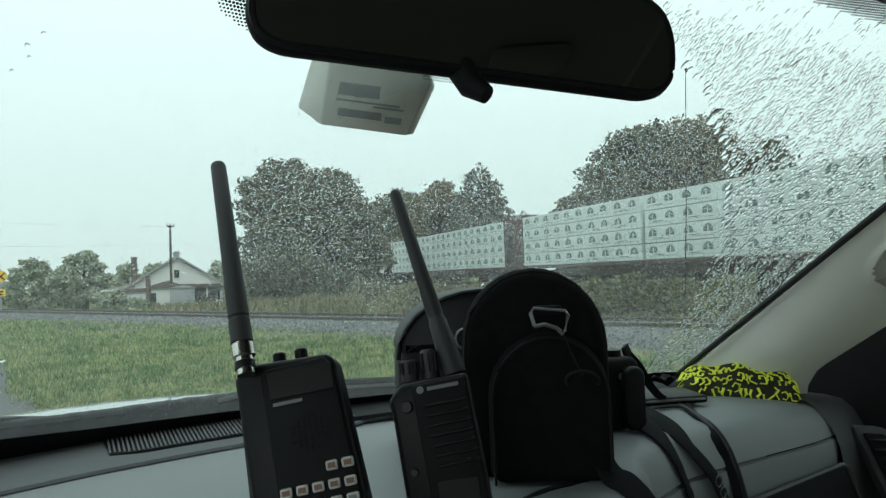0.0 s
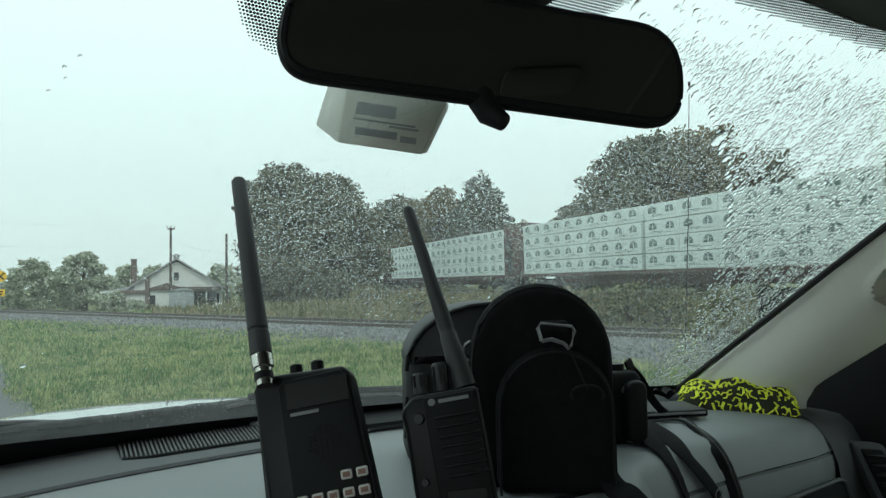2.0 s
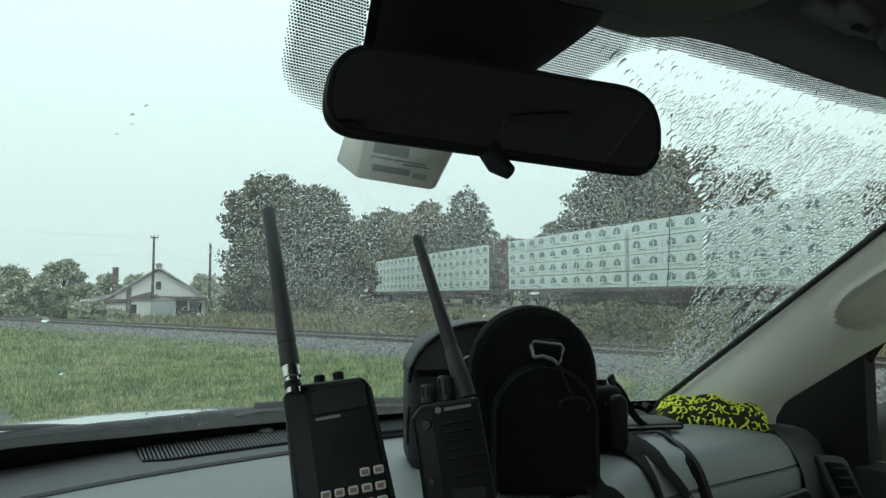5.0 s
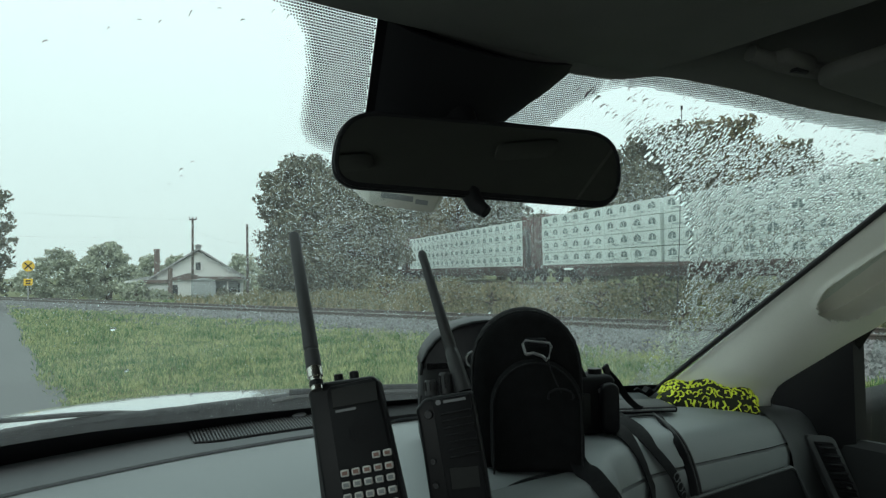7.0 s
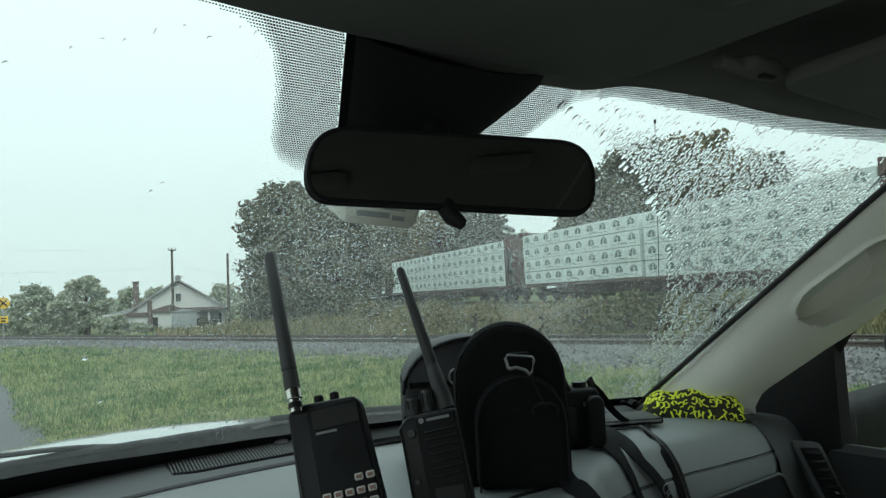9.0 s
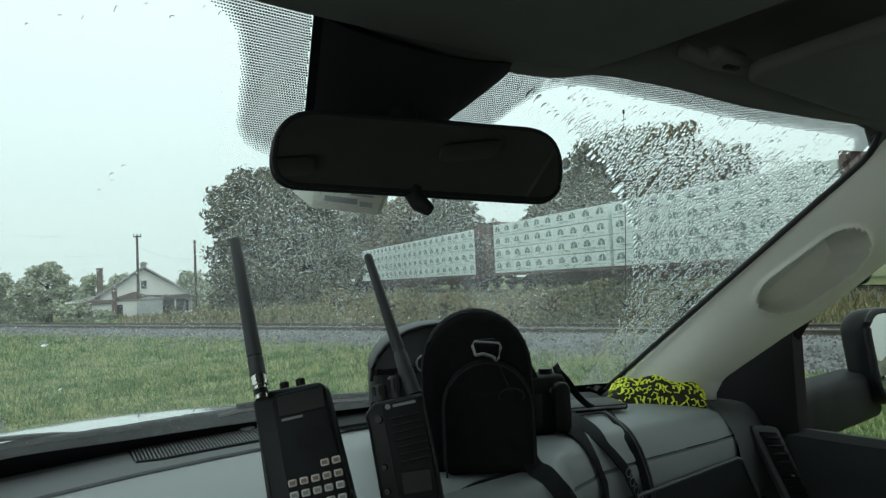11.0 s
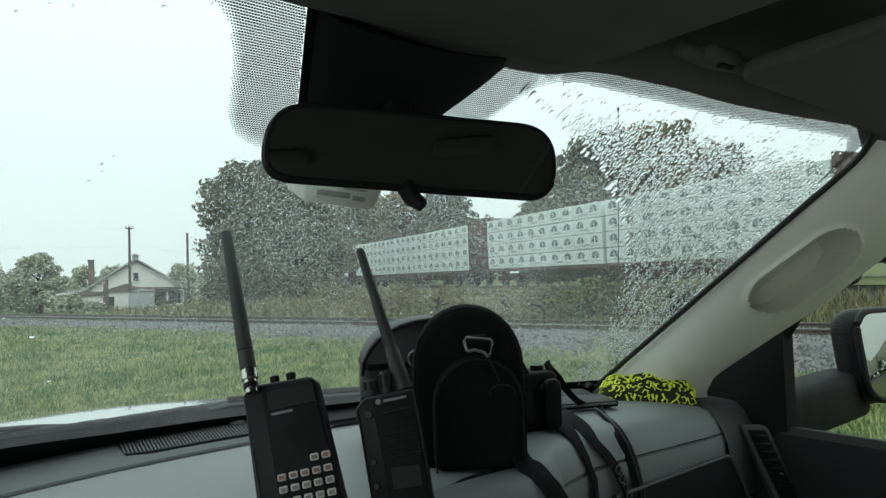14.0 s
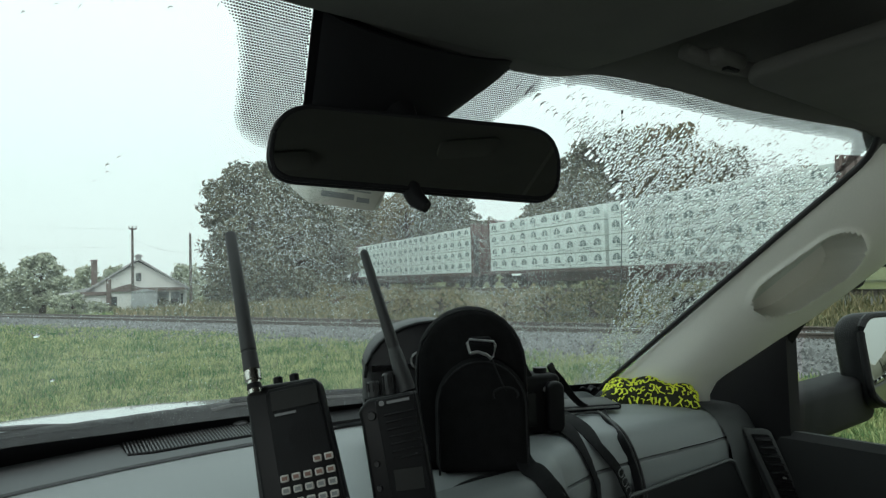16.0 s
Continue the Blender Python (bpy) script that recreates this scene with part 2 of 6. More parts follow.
def prism(outline, depth, at=None, bevel=0.0, seg=2, bm=None):
    """An outline in x, z pushed from y = 0 to y = depth."""
    own = bmesh.new()
    f = own.faces.new([own.verts.new((x, 0, z)) for x, z in outline])
    ext = bmesh.ops.extrude_face_region(own, geom=[f])
    bmesh.ops.translate(own, vec=(0, depth, 0), verts=[v for v in ext["geom"] if isinstance(v, bmesh.types.BMVert)])
    bmesh.ops.recalc_face_normals(own, faces=own.faces)
    if bevel:
        sharp = [e for e in own.edges if e.calc_face_angle(0) > 0.6]
        bmesh.ops.bevel(own, geom=sharp, offset=bevel, segments=seg, affect="EDGES", profile=0.5)
    if at is not None:
        bmesh.ops.transform(own, matrix=at, verts=own.verts)
    return join(bm, own)


def rounded(w, h, r, n=6):
    """A rounded rectangle as an outline, centred."""
    pts = []
    for cx, cz, a0 in ((w / 2 - r, h / 2 - r, 0), (-w / 2 + r, h / 2 - r, 90), (-w / 2 + r, -h / 2 + r, 180), (w / 2 - r, -h / 2 + r, 270)):
        pts += [(cx + r * math.cos(radians(a0 + 90 * k / n)), cz + r * math.sin(radians(a0 + 90 * k / n))) for k in range(n + 1)]
    return pts


def frame_of(origin, right, up):
    """A matrix with x along right, z along up and y away from the viewer."""
    x = Vector(right).normalized()
    z = Vector(up)
    z = (z - z.dot(x) * x).normalized()
    y = z.cross(x)
    return Matrix.Translation(origin) @ Matrix((x, y, z)).transposed().to_4x4()


def interp(v, table):
    xs, ys = zip(*table)
    return np.interp(v, xs, ys)


def spot(az, dist, z=0.0):
    """A place on the land by compass angle from the truck's nose and distance from the driver's seat."""
    return Vector((EYE.x + dist * math.sin(radians(az)), EYE.y + dist * math.cos(radians(az)), z))


# ---- windscreen ----
def glass_y(x, z):
    return 0.765 + (1.624 - z) / 0.78 - 0.35 * x * x


def glass_point(x, z, out=0.0):
    n = Vector((0.7 * x, 1.0, 1.282)).normalized()
    return Vector((x, glass_y(x, z), z)) + n * float(out)


HEADER = [(-0.80, 1.72), (-0.5, 1.745), (-0.2, 1.758), (-0.107, 1.751), (-0.087, 1.746), (-0.0655, 1.741), (-0.0317, 1.735), (0.025, 1.732), (0.09, 1.728),
          (0.1456, 1.7255), (0.2179, 1.7255), (0.239, 1.733), (0.29, 1.732), (0.37, 1.728), (0.457, 1.719), (0.56, 1.7115), (0.66, 1.7040), (0.685, 1.7015), (0.705, 1.692), (0.73, 1.675), (0.80, 1.65)]

windshield = thing("windshield", "curved laminated windscreen wet with rain drops", "windscreen", kind="structure")
xs, zs = np.linspace(-0.80, 0.80, 49), np.linspace(1.262, 1.768, 17)
bm = strip_mesh([[glass_point(x, z, 0.004) for x in xs] for z in zs])
thicken(bm, 0.004)
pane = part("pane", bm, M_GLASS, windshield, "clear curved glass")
pane.visible_shadow = False

# black enamel round the mirror foot: a solid field, then rows of dots that thin out
LOWER = [(-0.62, 1.735), (-0.2, 1.7285), (-0.17, 1.7268), (-0.145, 1.7255), (-0.1255, 1.7195), (-0.112, 1.711), (-0.101, 1.6927), (-0.0895, 1.66), (-0.079, 1.650),
         (-0.065, 1.6445), (-0.0478, 1.6415), (-0.03, 1.634), (0.12, 1.634), (0.15, 1.655), (0.17, 1.682), (0.1815, 1.6944), (0.20, 1.7096), (0.2216, 1.7154),
         (0.248, 1.7170), (0.307, 1.7138), (0.385, 1.7082), (0.47, 1.7009), (0.555, 1.6945), (0.64, 1.688), (0.668, 1.684), (0.683, 1.674), (0.692, 1.655), (0.700, 1.62), (0.706, 1.55)]
SOLID_L = [(1.640, -0.028), (1.676, -0.036), (1.727, -0.060), (1.75, -0.07)]
SOLID_R = [(1.640, 0.080), (1.6831, 0.1106), (1.7025, 0.1321), (1.7188, 0.1456), (1.75, 0.165)]
rows = []
for z in np.linspace(1.642, 1.757, 14):
    a, b = interp(z, SOLID_L), interp(z, SOLID_R)
    rows.append([glass_point(a + (b - a) * k / 12, z, -0.0025) for k in range(13)])
part("enamel_field", thicken(strip_mesh(rows), 0.001), M_FRIT, windshield, "solid black enamel field")
verts, faces = [], []
pitch = 0.0023
z, row = 1.635, 0
while z < 1.757:
    x = -0.30 + (pitch / 2 if row % 2 else 0)
    while x < 0.70:
        low = float(interp(x, LOWER))
        edge = (z - low)
        hdist = 9.0
        if x < -0.05:
            hdist = x - float(interp(z, [(zz, xx) for xx, zz in LOWER[1:12]][::-1]))
        elif 0.12 < x < 0.2:
            hdist = float(interp(z, [(zz, xx) for xx, zz in LOWER[12:17]])) - x
        d = min(edge, hdist)
        if d > 0 and not interp(z, SOLID_L) < x < interp(z, SOLID_R):
            r = 0.00112 * min(1.10 if x > 0.22 else 1.0, (0.85 if x > 0.22 else 0.62) + d / 0.02)
            c = glass_point(x, z, -0.0008)
            t1 = Vector((1, -0.7 * x, 0)).normalized()
            t2 = Vector((0, -1.282, 1)).normalized()
            base = len(verts)
            verts += [c + r * (math.cos(a) * t1 + math.sin(a) * t2) for a in [k * math.pi / 3 for k in range(6)]]
            faces.append(list(range(base, base + 6)))
        x += pitch
    z += pitch * 0.62
    row += 1
dots = raw("enamel_dots", verts, faces, M_FRIT, windshield, "rows of fine black dots")
tagged(dots, kind="stuff")

rows = []
for x in np.linspace(-0.78, 0.70, 50):
    hi = float(interp(x, [(-0.8, 1.346), (-0.2, 1.343), (-0.095, 1.336), (0.07, 1.331), (0.3, 1.325), (0.7, 1.321)]))
    rows.append([glass_point(x, z, -0.0012) for z in (1.275, 1.29, 1.305, hi)])
part("enamel_band", thicken(strip_mesh(rows), 0.0008), M_FRIT, windshield, "black enamel band at the foot of the glass")

# black rubber seal along the pillar and the foot of the glass
edge_pts = [glass_point(float(interp(z, [(1.29, 0.703), (1.45, 0.7060), (1.54, 0.7085), (1.61, 0.7105), (1.645, 0.7130), (1.66, 0.7120)])), z, -0.004) for z in np.linspace(1.29, 1.66, 16)]
corner = [glass_point(x, z, -0.004) for x, z in ((0.7085, 1.671), (0.703, 1.680), (0.696, 1.688), (0.688, 1.6955), (0.679, 1.7025), (0.66, 1.710))]
part("seal", tube(edge_pts + corner, 0.0045, 8), M_RUBBER, windshield, "black rubber seal")
part("seal", tube([glass_point(x, 1.292, -0.002) for x in np.linspace(-0.75, 0.70, 30)], 0.010, 8), M_RUBBER, windshield, "black rubber seal")


# rain: fine spray in the wiped fan, fat drops beyond its edge
def drops(name, pts, radii, sides, label, height=0.3, sag=0.35, round_=True, wide=1.0, tall=1.0):
    """Sagging caps of water on the outer face of the glass, each with a flat foot; the crest lies below the middle."""
    n = len(pts)
    x, z = pts[:, 0], pts[:, 1]
    nor = np.stack([0.7 * x, np.ones(n), np.full(n, 1.282)], 1)
    nor /= np.linalg.norm(nor, axis=1)[:, None]
    c = np.stack([x, glass_y(x, z), z], 1) + 0.0042 * nor
    t1 = np.stack([np.ones(n), -0.7 * x, np.zeros(n)], 1)
    t1 /= np.linalg.norm(t1, axis=1)[:, None]
    t2 = np.cross(nor, t1)
    rng = np.random.default_rng(len(pts))
    ang = np.linspace(0, 2 * np.pi, sides, endpoint=False) + math.pi / sides
    sx, sz = wide + 0.25 * wide * rng.standard_normal(n).clip(-1, 1), tall + 0.25 * tall * rng.standard_normal(n).clip(-1, 1)
    if round_:
        wob = 1 + 0.13 * rng.standard_normal((n, sides)).clip(-1.5, 1.5)
        levels = [(1.0, 0.0, 0.0), (0.66, 0.48, 0.58)]
    else:
        wob = np.ones((n, sides))
        levels = [(1.0, 0.0, 0.0)]
    rings = []
    for rr, hh, down in levels:
        flat = (np.cos(ang)[None, :, None] * (t1 * sx[:, None])[:, None] + np.sin(ang)[None, :, None] * (t2 * sz[:, None])[:, None]) * wob[:, :, None]
        rings.append(c[:, None] + (radii * rr)[:, None, None] * flat + (radii * sag * down)[:, None, None] * t2[:, None] + (radii * hh * height)[:, None, None] * nor[:, None])
    top = (c + (radii * height)[:, None] * nor + (radii * sag)[:, None] * t2)[:, None]
    foot = rings[0].copy()
    v = np.concatenate(rings + [top, foot], 1)
    per = v.shape[1]
    tri = []
    for lv in range(len(rings) - 1):
        for k in range(sides):
            a, b = lv * sides + k, lv * sides + (k + 1) % sides
            tri += [(a, b, b + sides), (a, b + sides, a + sides)]
    last, tip, f0 = (len(rings) - 1) * sides, len(rings) * sides, len(rings) * sides + 1
    tri += [(last + k, last + (k + 1) % sides, tip) for k in range(sides)]
    tri += [(f0, f0 + k + 1, f0 + k) for k in range(1, sides - 1)]
    tri = np.array(tri)
    f = (np.arange(n)[:, None, None] * per + tri[None]).reshape(-1, 3)
    ob = raw(name, v.reshape(-1, 3), f, M_WATER, None, smooth=round_)
    return tagged(ob, label, "rain drops", kind="stuff")


ARC = [(1.30, 0.66), (1.42, 0.615), (1.50, 0.565), (1.581, 0.481), (1.615, 0.424), (1.650, 0.358), (1.681, 0.274), (1.704, 0.193), (1.72, 0.11), (1.75, -0.1)]
rng = np.random.default_rng(7)


def patchy(x, z, s=28.0):
    return np.array([noise.noise(Vector((a * s, b * s, 3.1))) for a, b in zip(x, z)])


n = 330000
x, z = rng.uniform(-0.42, 0.66, n), rng.uniform(1.318, 1.73, n)
inside = x < np.interp(z, *zip(*ARC))
share = np.interp(x, [-0.4, -0.15, -0.08, 0.0, 0.15], [0.10, 0.20, 0.45, 0.85, 0.9]) * np.interp(z, [1.615, 1.65], [1.0, 0.25])
keep = inside & (rng.random(n) < share * np.interp(z - np.interp(x, [-0.1, 0.05, 0.2, 0.5], [1.495, 1.465, 1.41, 1.345]), [-0.025, 0.03], [0.07, 1.0]))
x, z = x[keep], z[keep]
drops("fine_rain_spray", np.stack([x, z], 1), 0.00036 * np.exp(0.42 * rng.standard_normal(len(x))).clip(0.5, 2.2), 4, "fine spray of rain on the swept windscreen", 0.34, -0.5, False)
# close-packed drops in rows, parted by clear tracks where water has run down the glass
gx_, gz_ = np.meshgrid(np.arange(0.02, 0.712, 0.0028), np.arange(1.305, 1.735, 0.0028))
gx_[1::2] += 0.0014
x = gx_.ravel() + rng.normal(0, 0.0008, gx_.size)
z = gz_.ravel() + rng.normal(0, 0.0007, gx_.size)
outside = x > np.interp(z, *zip(*ARC)) + 0.004
u = x + 0.11 * (z - 1.5) + 0.0035 * patchy(z, z * 0 + 1.0, 18)
clear = np.zeros(len(x))
for u0, wide, z0, z1 in ((0.406, 0.0030, 1.63, 1.68), (0.455, 0.0020, 1.60, 1.66), (0.503, 0.0042, 1.55, 1.665), (0.532, 0.0022, 1.50, 1.62), (0.556, 0.0055, 1.42, 1.65), (0.580, 0.0025, 1.45, 1.60), (0.605, 0.0060, 1.38, 1.655), (0.632, 0.0025, 1.35, 1.60), (0.658, 0.0045, 1.33, 1.62), (0.687, 0.0035, 1.31, 1.64)):
    clear = np.maximum(clear, np.exp(-((u - u0) / (1.25 * wide)) ** 2) * (z > z0) * (z < z1))
keep = outside & (rng.random(len(x)) < (0.98 - 0.72 * clear) * np.interp(z - np.interp(x, [0.3, 0.45, 0.55, 0.63, 0.70], [1.680, 1.669, 1.660, 1.648, 1.636]), [0.002, 0.016], [1.0, 0.10]))
x, z = x[keep], z[keep]
drops("rain_drops", np.stack([x, z], 1), 0.00195 * np.exp(0.32 * rng.standard_normal(len(x))).clip(0.45, 1.4), 8, "close-packed rain drops beyond the wiper's reach", np.interp(z, [1.45, 1.62], [0.50, 0.32]), -0.45, wide=0.74, tall=1.22)
n = 5200
x, z = rng.uniform(0.05, 0.712, n), rng.uniform(1.305, 1.735, n)
keep = (x > np.interp(z, *zip(*ARC)) + 0.006) & (rng.random(n) < np.interp(z, [1.3, 1.6, 1.65, 1.74], [0.25, 0.25, 0.25, 0.30]))
x, z = x[keep], z[keep]
drops("large_rain_drops", np.stack([x, z], 1), 0.00150 * np.exp(0.45 * rng.standard_normal(len(x))).clip(0.5, 2.2), 10, "larger rain drops that show as dark crescents", 0.45, -0.35, wide=0.85, tall=1.25)
# beads along the edge of the swept fan and a few runs of drops in it
line = []
for k in range(100):
    zz = 1.31 + 0.41 * (k / 100) ** 0.8
    line.append((float(np.interp(zz, *zip(*ARC))) + rng.normal(0, 0.0015), zz + rng.normal(0, 0.001)))
for x0, z0, x1, z1, m in ((-0.166, 1.623, -0.180, 1.609, 4), (0.11, 1.410, 0.21, 1.50, 15), (0.16, 1.415, 0.26, 1.49, 12), (-0.262, 1.694, -0.124, 1.7186, 9), (-0.293, 1.7025, -0.277, 1.680, 2), (0.28, 1.47, 0.36, 1.53, 6)):
    for k in range(m):
        line.append((x0 + (x1 - x0) * k / (m - 1) + rng.normal(0, 0.002), z0 + (z1 - z0) * k / (m - 1) + rng.normal(0, 0.002)))
line += [(-0.2021, 1.4744), (-0.1787, 1.4213)]
line = np.array(line)
drops("rain_beads", line, np.where(np.arange(len(line)) < 100, np.interp(line[:, 1], [1.5, 1.62, 1.72], [0.0020, 0.0036, 0.0030]), np.where(np.arange(len(line)) < len(line) - 2, 0.0015, 0.0030)) * np.exp(0.25 * rng.standard_normal(len(line))), 10, "beads of water left by the wiper's edge", 0.5, -0.1, wide=0.85, tall=1.3)

# ---- cab: dashboard ----
dashboard = thing("dashboard", "two-tone grey moulded plastic truck dashboard", "dashboard", kind="structure")


def dash_edge(x):
    """How far the dash top comes towards the seats."""
    return float(interp(x, [(-0.9, 0.70), (-0.15, 0.68), (0.24, 0.68), (0.34, 0.765), (0.42, 0.785), (0.7, 0.785), (0.78, 0.80), (0.95, 0.82)]))


def dash_top(x):
    return float(interp(x, [(-0.9, 1.29), (-0.1, 1.301), (0.3, 1.301), (0.5, 1.299), (0.7, 1.291), (0.80, 1.282), (0.95, 1.262)]))


def glass_foot(x):
    return glass_y(x, 1.314) - 0.006


def dash_row(x):
    e, t = dash_edge(x), dash_top(x)
    back = glass_foot(x)
    pts = [(back, t - 0.004), (back - 0.05, t - 0.002)]
    n = 6
    pts += [(back - 0.05 + (e + 0.02 - back + 0.05) * k / n, t + 0.003 * math.sin(math.pi * k / n)) for k in range(1, n)]
    pts += [(e + 0.018, t - 0.001), (e + 0.006, t - 0.006), (e - 0.004, t - 0.017), (e - 0.010, t - 0.031), (e - 0.013, t - 0.0415)]
    return [Vector((x, y, z)) for y, z in pts]


xs = [-0.90 + 1.68 * k / 84 for k in range(85)]
part("top_pad", thicken(strip_mesh([dash_row(x) for x in xs]), 0.006), M_DASH, dashboard, "pale grey grained pad")


def dash_face(x):
    e, t = dash_edge(x) - 0.013, dash_top(x) - 0.0445
    return [Vector((x, e + a, t - b)) for a, b in ((0.004, 0.0), (-0.001, 0.002), (-0.003, 0.012), (-0.002, 0.045), (0.004, 0.08), (0.014, 0.12))]


part("front_panel", thicken(strip_mesh([dash_face(x) for x in xs]), 0.006), M_DASH, dashboard, "grey front panel below a seam")
part("lower_panel", strip_mesh([[Vector((x, dash_edge(x) + a, dash_top(x) - 0.165 - b)) for a, b in ((0.0, 0.0), (0.03, 0.1), (0.05, 0.35), (0.12, 0.55))] for x in xs]),
     M_DASH_DARK, dashboard, "dark grey lower panel")
# darker strip at the foot of the glass, with the defroster slot
rows = []
for x in np.linspace(-0.70, 0.67, 60):
    b, t = glass_foot(x), dash_top(x)
    w = float(interp(x, [(-0.7, 0.092), (-0.1, 0.084), (0.10, 0.079), (0.16, 0.084), (0.2, 0.055), (0.67, 0.035)]))
    rows.append([Vector((x, b - 0.0005, t + 0.0145)), Vector((x, b - 0.012, t + 0.0125)), Vector((x, b - w, t + 0.0045)), Vector((x, b - w - 0.0012, t + 0.001))])
part("rear_strip", strip_mesh(rows), M_DASH_EDGE, dashboard, "darker grey strip at the glass")
vent = part("defroster_vent", strip_mesh([[Vector((x, glass_foot(x) - q, dash_top(x) + c)) for q, c in ((-0.002, 0.0145), (0.0, 0.0155), (0.058 - 0.30 * max(0, -0.055 - x), 0.0100), (0.059 - 0.30 * max(0, -0.055 - x), 0.006))]
                                          for x in np.linspace(-0.084, 0.60, 60)]), M_BLACK_MATT, dashboard, "long black defroster slot")
for k in range(62):
    x = -0.081 + 0.0045 * k
    w = 0.056 if k > 5 else 0.047 + 0.0015 * k
    part("slat", box(0.0020, w, 0.0022, (x, glass_foot(x) - w / 2 - 0.001, dash_top(x) + 0.0128), turn=Euler((0, 0, radians(-6))).to_matrix() @ Euler((radians(6), 0, 0)).to_matrix()), M_DASH_EDGE, vent, smooth=False)
# small sun sensor bump
bm = bmesh.new()
bmesh.ops.create_uvsphere(bm, u_segments=16, v_segments=8, radius=0.009, matrix=Matrix.Translation((0.080, 1.150, dash_top(0) + 0.017)) @ Matrix.Diagonal((1.3, 1, 0.6, 1)))
part("sensor_cap", bm, M_DASH_EDGE, dashboard, "round grey sensor cap")
# glove recess in the passenger's panel: a flat black plate paints its shade
rec = frame_of((0.60, 0.769, 1.160), (1, 0, 0), (0, -0.05, 1))
REC = [(-0.17, -0.055), (0.225, -0.055), (0.222, -0.045), (0.152, 0.050), (0.138, 0.056), (-0.15, 0.056), (-0.17, 0.040)]
part("glove_recess_shade", prism(REC, 0.004, rec @ Matrix.Translation((0, -0.0055, 0)), 0.001), M_BLACK_MATT, dashboard, "flat black plate painting the glove recess's shade")
part("recess_rim", tube([rec @ Vector((x, -0.0055, z)) for x, z in REC + REC[:1]], 0.003, 6), M_DASH_DARK, dashboard)
# dark band and side vent at the passenger's end
part("end_band", strip_mesh([[Vector((x - 0.30 * min(0, c), dash_edge(x) + a, dash_top(x) + c)) for a, c in ((0.10, 0.006), (0.04, 0.006), (0.016, 0.003), (0.0, -0.010), (-0.013, -0.034), (-0.018, -0.06), (-0.016, -0.16))]
                             for x in np.linspace(0.755, 0.94, 16)]), M_DASH_DARK, dashboard, "dark end band")
vm = Matrix.Translation((0.874, 0.752, 1.172)) @ Matrix((Vector((0.79, -0.60, -0.08)).normalized(), Vector((0.55, 0.80, -0.10)).normalized(), Vector((-0.24, 0.28, 0.93)).normalized())).transposed().to_4x4()
sv = part("side_vent", prism(rounded(0.048, 0.155, 0.008), 0.02, vm, 0.003), M_DASH_DARK, dashboard, "upright black air vent")
part("vent_mouth", prism(rounded(0.030, 0.135, 0.004), 0.004, vm @ Matrix.Translation((0, -0.0035, 0))), M_BLACK_MATT, sv)
for k in range(9):
    part("vent_blade", box(0.030, 0.010, 0.003, vm @ Vector((0, -0.006, -0.06 + 0.015 * k)), 0.001, 1, vm.to_3x3() @ Euler((radians(25), 0, 0)).to_matrix()), M_BLACK, sv)
part("vent_tab", box(0.005, 0.006, 0.004, vm @ Vector((0.002, -0.013, -0.01)), 0.001, 1, vm.to_3x3()), M_STEEL, sv, "small bright tab")
# centre bezel seam seen past the bag
part("centre_bezel", tube(smooth_path([(0.10, 0.715, 1.3015), (0.17, 0.742, 1.3025), (0.225, 0.738, 1.3025), (0.255, 0.70, 1.2995), (0.262, 0.672, 1.27)], 6), 0.0022, 6), M_BLACK_MATT, dashboard, "dark seam of the centre bezel")
part("centre_patch", thicken(strip_mesh([[Vector((x, y, dash_top(x) + h)) for y, h in ((0.735 - 0.02 * abs(x - 0.17), 0.0035), (0.71, 0.0035), (0.692, 0.001), (0.676, -0.014), (0.666, -0.045))] for x in np.linspace(0.05, 0.252, 12)]), 0.003), M_DASH_MID, dashboard, "darker centre bezel")

# ---- cab: pillars, roof, doors ----
FEET = [(0.0, 0.955, 1.302, 0.87, 1.27), (0.12, 0.93, 1.354, 0.835, 1.32), (0.32, 0.774, 1.480, 0.735, 1.40), (0.5, 0.649, 1.578, 0.655, 1.46),
        (0.66, 0.555, 1.647, 0.585, 1.515), (0.8, 0.514, 1.688, 0.50, 1.585), (1.0, 0.40, 1.75, 0.36, 1.68)]


